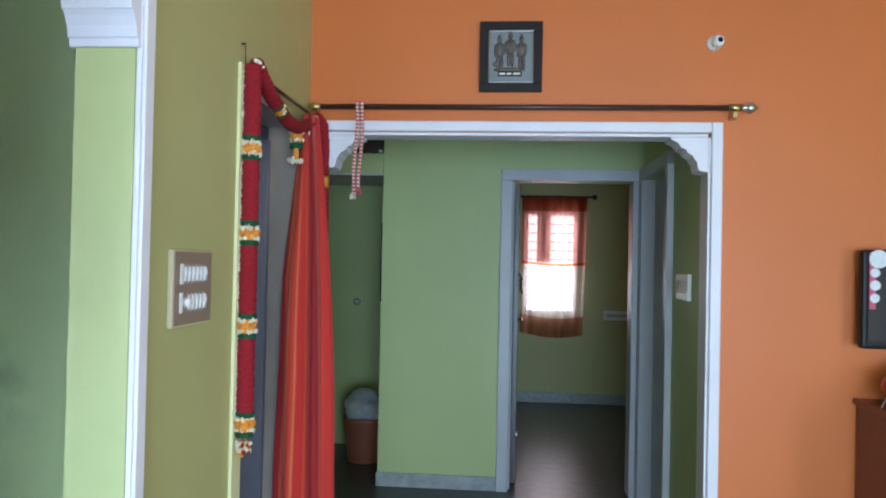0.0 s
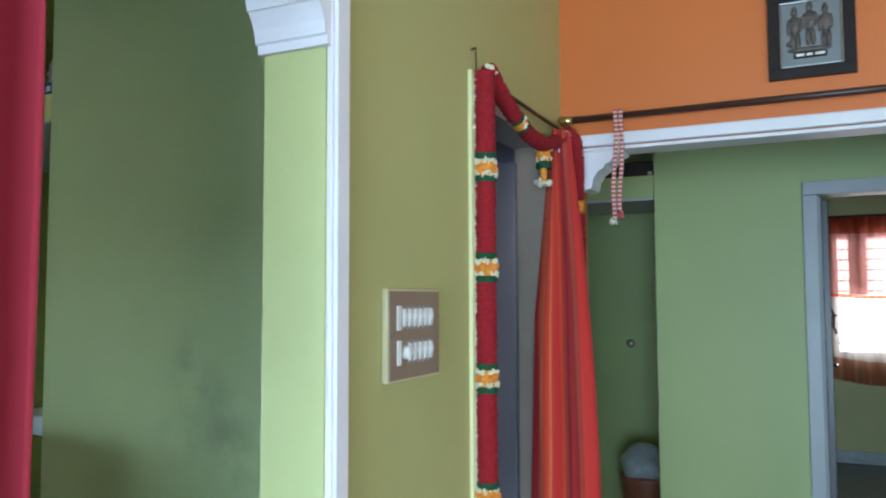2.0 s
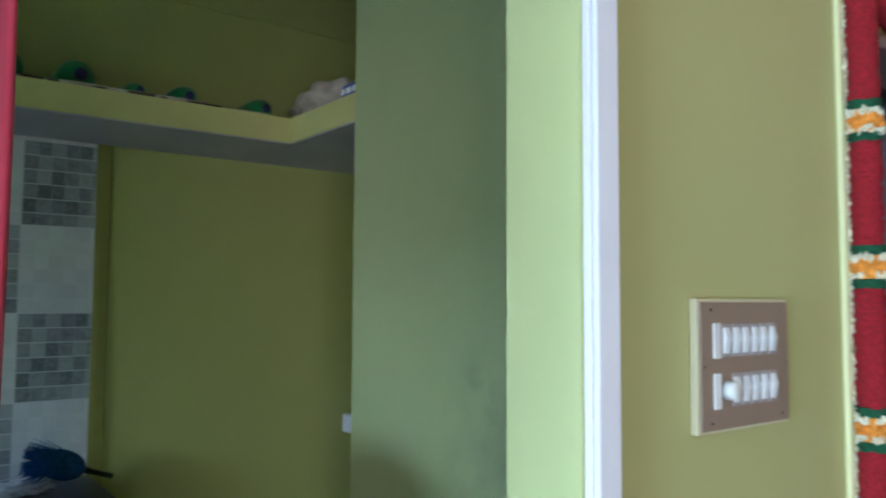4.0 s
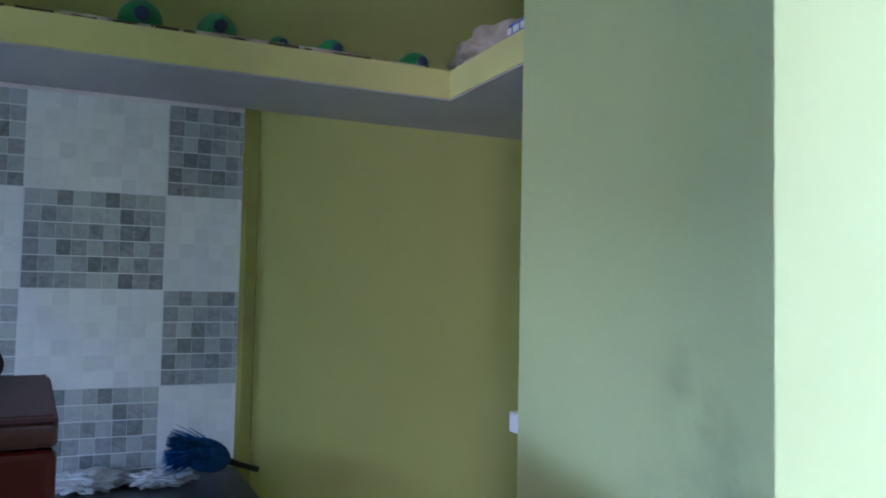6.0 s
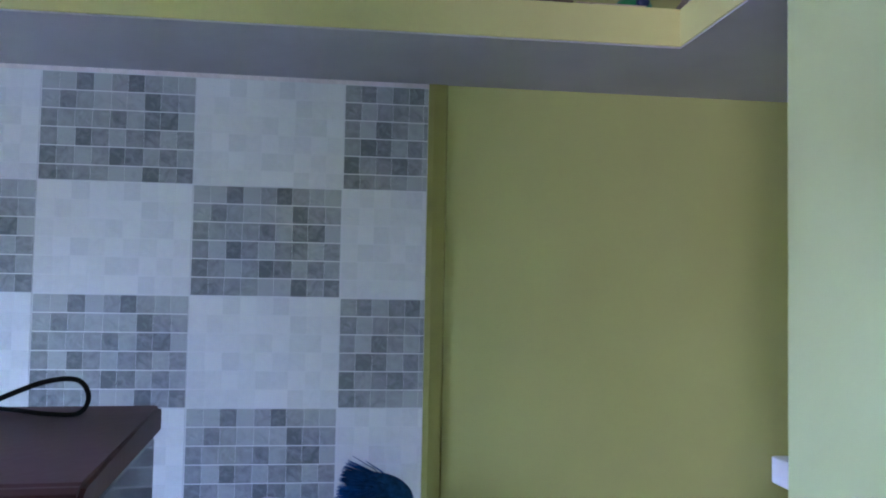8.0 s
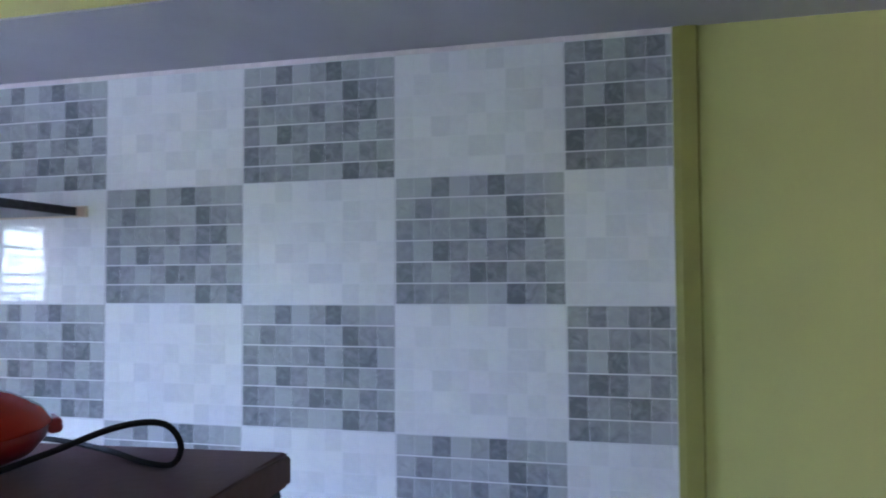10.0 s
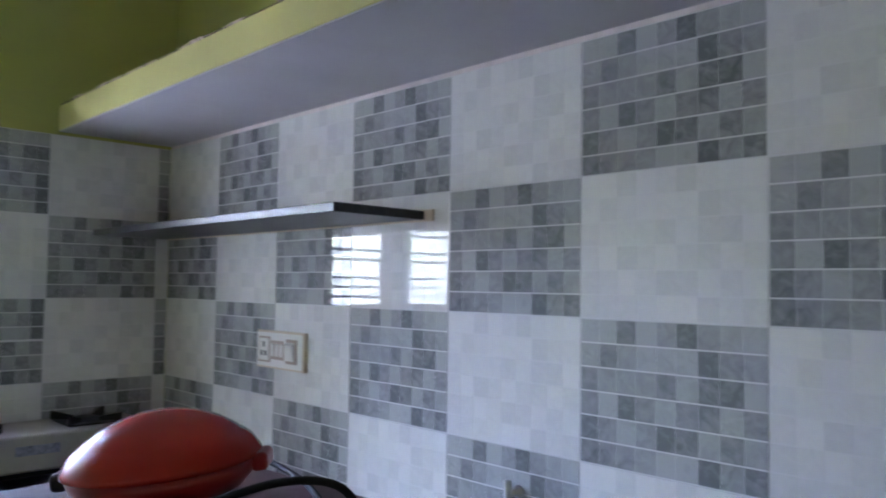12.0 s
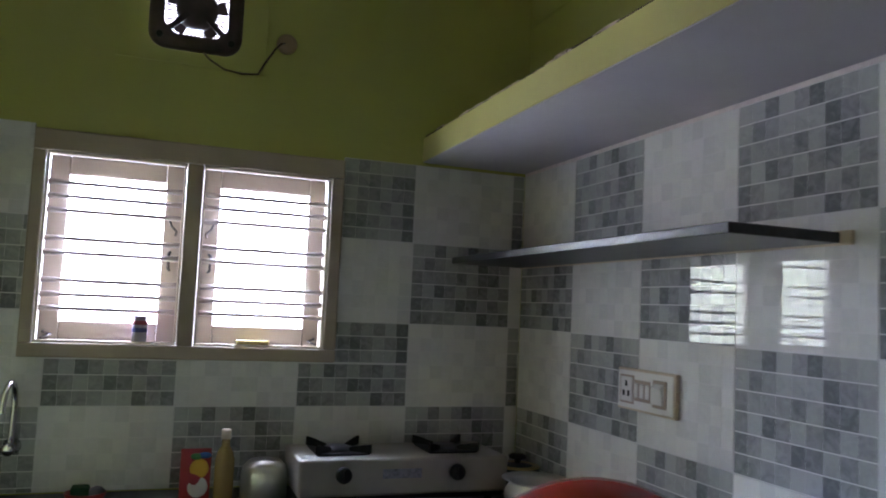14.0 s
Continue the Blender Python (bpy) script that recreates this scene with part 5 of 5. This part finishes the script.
for n, c, (x, z, rx, rz) in (("print_yellow", (0.72, 0.42, 0.03), (1.17, 0.99, 0.028, 0.03)), ("print_blue", (0.03, 0.10, 0.30), (1.155, 1.03, 0.020, 0.010)), ("print_green", (0.05, 0.22, 0.06), (1.18, 1.027, 0.018, 0.010)), ("print_white", (0.68, 0.66, 0.62), (1.172, 0.935, 0.03, 0.032))):
    bm = bmesh.new()
    bmesh.ops.create_uvsphere(bm, u_segments=16, v_segments=8, radius=1, matrix=Matrix.Translation((x, 0.2165, z)) @ Matrix.Diagonal((rx, 0.006, rz, 1)))
    part(n, bm, mat(n, c, 0.4, vary=0.1), pk, smooth=True)
rs = thing("vegetable_bowl", "small red bowl with green scouring pad by the sink", "bowl")
bm = bmesh.new()
lathe(bm, [(0.03, 0), (0.05, 0.02), (0.058, 0.045), (0.055, 0.046), (0.045, 0.02), (0.01, 0.01)], 28, centre=(1.485, 0.20, 0.883))
part("bowl", bm, cas_low, rs, smooth=True)
bm = one_box(1.475, 0.17, 0.905, 1.525, 0.225, 0.945, bevel=0.006)
part("scouring_pad", bm, green_pile, rs)
bm = bmesh.new()
bmesh.ops.create_icosphere(bm, subdivisions=2, radius=0.028, matrix=Matrix.Translation((1.455, 0.20, 0.918)))
part("wire_scrubber", bm, dark_side, rs, smooth=True)

tap = thing("sink_tap", "chrome swan neck tap on the window wall", "tap")
bm = bmesh.new()
lathe(bm, [(0.026, 0.0), (0.026, 0.008), (0.016, 0.012), (0.016, 0.05)], 20, m=Matrix.Translation((1.715, 0.0, 1.03)) @ pose(0, 0, 0, -90, 0, 0))
part("wall_flange", bm, chrome, tap, smooth=True)
bm = bmesh.new()
tube(bm, smooth_path([(1.715, 0.045, 1.03), (1.712, 0.055, 1.07), (1.710, 0.055, 1.17), (1.712, 0.075, 1.22), (1.716, 0.11, 1.235), (1.722, 0.145, 1.215), (1.726, 0.155, 1.17), (1.726, 0.155, 1.15)]), 0.009, 12)
part("spout", bm, chrome, tap, smooth=True)
bm = bmesh.new()
lathe(bm, [(0.016, 0.05), (0.019, 0.056), (0.019, 0.075), (0.012, 0.08)], 16, m=Matrix.Translation((1.715, 0.0, 1.03)) @ pose(0, 0, 0, -90, 0, 0))
tube(bm, [(1.69, 0.068, 1.03), (1.74, 0.068, 1.03)], 0.005, 8)
part("handle", bm, chrome, tap, smooth=True)
pin = thing("wall_tap", "small steel tap fitting on the tiles behind the refrigerator", "tap")
bm = bmesh.new()
lathe(bm, [(0.014, 0.0), (0.014, 0.006), (0.008, 0.008), (0.008, 0.045)], 16, m=Matrix.Translation((0.001, 1.835, 1.055)) @ pose(0, 0, 0, 0, 90, 0))
tube(bm, [(0.04, 1.835, 1.035), (0.04, 1.835, 1.085)], 0.009, 10)
part("body", bm, steel, pin, smooth=True)

# ---- duster and cloth on the worktop ----
du = thing("feather_duster", "dark blue bristle duster lying on the worktop", "duster")
blue_br = mat("dark_blue_bristle", (0.016, 0.075, 0.23), 0.9, vary=0.35, spec=0.1, vscale=60)
bm = bmesh.new()
rng = random.Random(9)
root, axis = Vector((0.13, 2.985, 0.935)), Vector((0.18, -0.82, 0.30)).normalized()
for _ in range(1400):
    d = (axis + Vector((rng.gauss(0, 0.20), rng.gauss(0, 0.10), rng.gauss(-0.04, 0.14)))).normalized()
    L = rng.uniform(0.12, 0.165)
    s0 = root + d * 0.01
    mid = s0 + d * L * 0.6 + Vector((0, -0.004, 0.012))
    end = s0 + d * L + Vector((0, -0.012, -0.012 if d.z < 0.3 else 0.004))
    for p in (mid, end):
        p.z = max(p.z, 0.886)
        p.x = max(p.x, 0.012)
    w = d.cross(Vector((rng.uniform(-1, 1), rng.uniform(-1, 1), rng.uniform(-1, 1)))).normalized() * 0.0022
    vs = [bm.verts.new(p) for p in (s0 - w, s0 + w, mid + w, mid - w, end + w * 0.3, end - w * 0.3)]
    bm.faces.new((vs[0], vs[1], vs[2], vs[3]))
    bm.faces.new((vs[3], vs[2], vs[4], vs[5]))
bmesh.ops.create_icosphere(bm, subdivisions=3, radius=1, matrix=Matrix.Translation(root + axis * 0.065) @ axis.to_track_quat("X", "Z").to_matrix().to_4x4() @ Matrix.Diagonal((0.082, 0.045, 0.050, 1)))
part("bristles", bm, blue_br, du, "dense dark blue bristles")
bm = bmesh.new()
tube(bm, [(0.135, 2.96, 0.944), (0.13, 3.0, 0.93), (0.125, 3.03, 0.917), (0.118, 3.09, 0.895)], [0.016, 0.011, 0.009, 0.010], 12)
part("handle", bm, black_plastic, du, smooth=True)

def crumple(name, label, category, centre, size, amp, freq, material, seed, group=""):
    th = thing(name, label, category, group)
    bm = bmesh.new()
    bmesh.ops.create_icosphere(bm, subdivisions=5, radius=1)
    off = Vector((seed * 3.1, seed * 1.7, seed * 0.9))
    for v in bm.verts:
        n = v.co.normalized()
        k = 1 + amp * noise.noise(n * freq + off) + amp * 0.5 * noise.noise(n * freq * 2.3 + off)
        v.co = Vector((n.x * size[0], n.y * size[1], n.z * size[2])) * k + Vector(centre)
    zmin = centre[2] - size[2] * 0.72
    for v in bm.verts:
        v.co.z = max(v.co.z, zmin)
    part("crumpled_sheet", bm, material, th, smooth=True)
    return th
pale_cloth = mat("grey_white_cotton", (0.44, 0.44, 0.46), 0.9, vary=0.2, vscale=30, bump=0.4, bscale=160)
crumple("dish_cloth", "crumpled grey white cleaning cloth on the worktop", "cloth", (0.10, 2.60, 0.8985), (0.10, 0.11, 0.022), 0.5, 3.2, pale_cloth, 1)
crumple("dish_cloth", "small knotted grey white cloth on the worktop", "cloth", (0.14, 2.80, 0.8965), (0.07, 0.085, 0.019), 0.6, 3.5, pale_cloth, 4)
for k, (x, y) in enumerate(((0.13, 2.68), (0.16, 2.84), (0.10, 2.50))):
    th = thing("cloth_strap", "looped pale cloth strap on the worktop", "strap")
    bm = bmesh.new()
    tube(bm, [(x + 0.025 * math.cos(a), y + 0.045 * math.sin(a), 0.892 + 0.018 * abs(math.sin(a * 0.5 + k))) for a in [2 * math.pi * i / 24 for i in range(25)]], 0.006, 8)
    part("loop", bm, pale_cloth, th, smooth=True)

# ---- things on the loft ----
bottle_green = mat("bright_green_bottle", (0.02, 0.22, 0.06), 0.3, vary=0.15, vscale=15)
cap_blue = mat("navy_cap", (0.01, 0.02, 0.08), 0.4, vary=0.1)
for y, r in ((2.69, 0.062), (2.90, 0.060), (3.08, 0.038), (3.245, 0.046), (3.525, 0.046)):
    gb = thing("green_bottle", "green plastic bottle with navy cap lying on the loft", "bottle", "bottles on the loft")
    m_ = Matrix.Translation((0.12, y, 2.149 + r)) @ pose(0, 0, 0, 0, 90, 0)
    bm = bmesh.new()
    lathe(bm, [(r * 0.8, 0), (r, 0.008), (r, 0.13), (r * 0.97, 0.16), (r * 0.8, 0.19), (r * 0.45, 0.207), (r * 0.3, 0.215)], 28, m=m_)
    part("body", bm, bottle_green, gb, smooth=True)
    bm = bmesh.new()
    lathe(bm, [(r * 0.33, 0.2155), (r * 0.33, 0.228), (r * 0.28, 0.231)], 20, m=m_)
    part("cap", bm, cap_blue, gb, smooth=True)
poly_bag = mat("milky_polythene", (0.42, 0.34, 0.27), 0.4, vary=0.2, vscale=20, bump=0.4, bscale=50)
crumple("plastic_bag", "milky plastic bag stuffed full on the loft", "bag", (0.46, 3.73, 2.205), (0.21, 0.12, 0.08), 0.28, 2.2, poly_bag, 2)
crumple("plastic_bag", "pale knotted plastic bag on the loft", "bag", (0.76, 3.80, 2.245), (0.10, 0.12, 0.13), 0.3, 2.4, poly_bag, 7)
bp_ = thing("printed_packet", "blue and white printed packet on the loft edge", "packet")
part("pouch", one_box(0.755, 3.60, 2.149, 0.86, 3.66, 2.20, bevel=0.012), mat("blue_print", (0.07, 0.08, 0.30), 0.4, vary=0.3, vscale=40), bp_)
for x, w in ((0.765, 0.02), (0.795, 0.03), (0.835, 0.018)):
    part("lettering_bar", one_box(x, 3.598, 2.165, x + w, 3.5998, 2.183), white_plastic, bp_)
bat_d, bat_c = mat("dark_brown_batten", (0.09, 0.055, 0.03), 0.7, vary=0.3, vscale=25), mat("peeled_cream_batten", (0.48, 0.38, 0.24), 0.7, vary=0.25, vscale=25)
rng = random.Random(21)
y = 0.01
bt = thing("edge_batten", "peeling brown wooden batten along the loft edge", "batten")
while y < 3.5:
    L = rng.uniform(0.05, 0.22)
    part("batten_piece", one_box(0.412 + y * 0.0028, y, 2.149, 0.424 + y * 0.0028, min(y + L, 3.5), 2.149 + rng.uniform(0.003, 0.009), bevel=0.0015), bat_c if rng.random() < 0.28 else bat_d, bt)
    y += L + rng.uniform(0.0, 0.03)

# ---- wall tiles, each its own piece ----
def tile_material(name, lo, hi, rough):
    m = bpy.data.materials.new(name)
    m.use_nodes = True
    nt = m.node_tree
    b = nt.nodes["Principled BSDF"]
    b.inputs["Roughness"].default_value = rough
    b.inputs["Specular IOR Level"].default_value = 0.3
    geo = nt.nodes.new("ShaderNodeNewGeometry")
    tc = nt.nodes.new("ShaderNodeTexCoord")
    ns = nt.nodes.new("ShaderNodeTexNoise")
    ns.inputs["Scale"].default_value, ns.inputs["Detail"].default_value, ns.inputs["Distortion"].default_value = 26.0, 7.0, 2.0
    nt.links.new(tc.outputs["Object"], ns.inputs["Vector"])
    ad = nt.nodes.new("ShaderNodeMath")
    ad.operation = "MULTIPLY_ADD"
    nt.links.new(ns.outputs["Fac"], ad.inputs[0])
    ad.inputs[1].default_value = 1.0
    sub = nt.nodes.new("ShaderNodeMath")
    sub.operation = "SUBTRACT"
    nt.links.new(geo.outputs["Random Per Island"], sub.inputs[0])
    sub.inputs[1].default_value = 0.5
    nt.links.new(sub.outputs[0], ad.inputs[2])
    ramp = nt.nodes.new("ShaderNodeValToRGB")
    els = ramp.color_ramp.elements
    els[0].position, els[0].color = 0.05, (*hi, 1)
    els[1].position, els[1].color = 0.95, (*lo, 1)
    e = els.new(0.5)
    e.color = (*[h * 0.58 + l * 0.42 for h, l in zip(hi, lo)], 1)
    nt.links.new(ad.outputs[0], ramp.inputs["Fac"])
    nt.links.new(ramp.outputs[0], b.inputs["Base Color"])
    wob = nt.nodes.new("ShaderNodeTexNoise")
    wob.inputs["Scale"].default_value = 14.0
    nt.links.new(tc.outputs["Object"], wob.inputs["Vector"])
    bp = nt.nodes.new("ShaderNodeBump")
    bp.inputs["Strength"].default_value, bp.inputs["Distance"].default_value = 0.02, 0.003
    nt.links.new(wob.outputs["Fac"], bp.inputs["Height"])
    nt.links.new(bp.outputs["Normal"], b.inputs["Normal"])
    return m

dark_sq = tile_material("grey_marble_print", (0.155, 0.165, 0.175), (0.42, 0.432, 0.442), 0.01)
light_sq = tile_material("white_marble_print", (0.63, 0.635, 0.64), (0.74, 0.74, 0.74), 0.01)
glaze = mat("white_ceramic_glaze", (0.72, 0.72, 0.73), 0.02, vary=0.02, bump=0.0, spec=0.3)
TW, TH = 0.4, 0.3
tile_meshes = {}

def tile_mesh(dark, u0, u1, v0, v1):
    """A ceramic tile, or the part of one left by a cut, with six rows of printed squares on its face. Local x along the wall, z up, face to -y."""
    key = (dark, round(u0, 3), round(u1, 3), round(v0, 3), round(v1, 3))
    if key in tile_meshes:
        return tile_meshes[key]
    rng = random.Random(77 if dark else 78)
    vs, fs, ms = [], [], []
    def slab(x0, x1, z0, z1, y_face, y_back, mi, bev):
        n = len(vs)
        vs.extend([(x0, y_back, z0), (x1, y_back, z0), (x1, y_back, z1), (x0, y_back, z1), (x0 + bev, y_face, z0 + bev), (x1 - bev, y_face, z0 + bev), (x1 - bev, y_face, z1 - bev), (x0 + bev, y_face, z1 - bev)])
        for f in ((4, 5, 6, 7), (0, 1, 5, 4), (1, 2, 6, 5), (2, 3, 7, 6), (3, 0, 4, 7)):
            fs.append([n + k for k in f])
            ms.append(mi)
    g = 0.0008
    slab(u0 + g, u1 - g, v0 + g, v1 - g, -0.008, 0.0, 0, 0.0003)
    rows = 6
    for r in range(rows):
        z0, z1 = r * TH / rows + 0.0014, (r + 1) * TH / rows - 0.0014
        x = 0.002
        n = 9
        cuts = [0.002 + (TW - 0.004) * k / n for k in range(n + 1)]
        cuts = [c + (rng.uniform(-0.0022, 0.0022) if 0 < k < n else 0) for k, c in enumerate(cuts)]
        for a, b in zip(cuts, cuts[1:]):
            a2, b2, c0, c1 = max(a + 0.0004, u0 + 0.002), min(b - 0.0004, u1 - 0.002), max(z0, v0 + 0.002), min(z1, v1 - 0.002)
            if b2 - a2 > 0.004 and c1 - c0 > 0.004:
                slab(a2, b2, c0, c1, -0.0083, -0.0079, 1, 0.0)
    me = bpy.data.meshes.new("tile")
    me.from_pydata(vs, [], fs)
    me.materials.append(glaze)
    me.materials.append(dark_sq if dark else light_sq)
    me.polygons.foreach_set("material_index", ms)
    me.update()
    tile_meshes[key] = me
    return me

def tiled(name, origin, turn, spans, rows, dark_first, clip, label):
    """Tiles in columns (start, end of each along the wall) and rows from the top; clip(a0, a1, z0, z1) gives the rectangles left of a tile."""
    th = thing(name, label, "wall tiles", kind="structure")
    for ci, (a0, a1, off) in enumerate(spans):
        for ri, (z0, z1) in enumerate(rows):
            dark = (ci + ri + dark_first) % 2 == 0
            for b0, b1, c0, c1 in clip(a0, a1, z0, z1):
                base = a0 - off
                me = tile_mesh(dark, b0 - base, b1 - base, c0 - (z1 - TH), c1 - (z1 - TH))
                ob = new("tile", me)
                ob.parent = th
                ob.matrix_basis = pose(*origin, 0, 0, turn) @ Matrix.Translation((base, 0, z1 - TH))
    return th

rows = [(1.75, 2.043), (1.45, 1.75), (1.15, 1.45), (0.884, 1.15)]
# tiled wall: local x runs along -y of the world when the face looks to +x
shelf_cut = lambda a0, a1, z0, z1: [(a0, a1, z0, z1)]
tiled("tile_panel_side", (-0.0085, 0.0, 0.0), 90, [(2.8 - 0.4 * k, 3.2 - 0.4 * k if k else 3.035, 0.0) for k in range(8)], rows, 0, shelf_cut, "checkered grey and white ceramic tiles with printed squares")

def window_clip(a0, a1, z0, z1):
    """Local a = -x on the window wall; cut round the window frame."""
    wx0, wx1, wz0, wz1 = -1.726, -0.724, 1.304, 2.028
    if a1 <= wx0 or a0 >= wx1 or z1 <= wz0 or z0 >= wz1:
        return [(a0, a1, z0, z1)]
    out = []
    if z0 < wz0:
        out.append((a0, a1, z0, wz0))
    if a0 < wx0:
        out.append((a0, wx0, max(z0, wz0), z1))
    if a1 > wx1:
        out.append((wx1, a1, max(z0, wz0), z1))
    return [o for o in out if o[1] - o[0] > 0.004 and o[3] - o[2] > 0.004]
spans = [(-0.05, -0.0, 0.0)] + [(-0.45 - 0.4 * k, -0.05 - 0.4 * k, 0.0) for k in range(5)] + [(-2.098, -2.05, 0.0)]
tiled("tile_panel_window", (0.0, -0.0085, 0.0), 180, spans, rows, 0, window_clip, "checkered grey and white ceramic tiles round the window")

bm = bmesh.new()
box(bm, -0.0085, 0.0, 2.0435, -0.001, 3.035, 2.0555)
solid("tile_joint_strip", bm, mat("pinkish_white_cement", (0.70, 0.63, 0.63), 0.8, vary=0.1, vscale=30, bump=0.4, bscale=60), "pinkish white cement strip above the tiles", "trim")
bm = bmesh.new()
extrude_profile(bm, [(-0.0085, 3.0355, 0.0), (0.001, 3.0355, 0.0), (0.004, 3.05, 0.0), (0.001, 3.085, 0.0), (-0.0085, 3.09, 0.0)], (0, 0, 2.0555))
solid("plaster_strip", bm, olive_dark, "dark olive plaster strip at the end of the tiles", "trim")
solid("grout_side", one_box(-0.0088, 0.0, 0.884, -0.0022, 3.034, 2.0432), grout, "white grout bed behind the side tiles", "grout")
bm = bmesh.new()
for b in ((0.0, 0.884, 2.098, 1.303), (0.0, 1.303, 0.722, 2.0432), (1.728, 1.303, 2.098, 2.0432)):
    box(bm, b[0], -0.0088, b[1], b[2], -0.0022, b[3])
solid("grout_window", bm, grout, "white grout bed behind the window wall tiles", "grout")
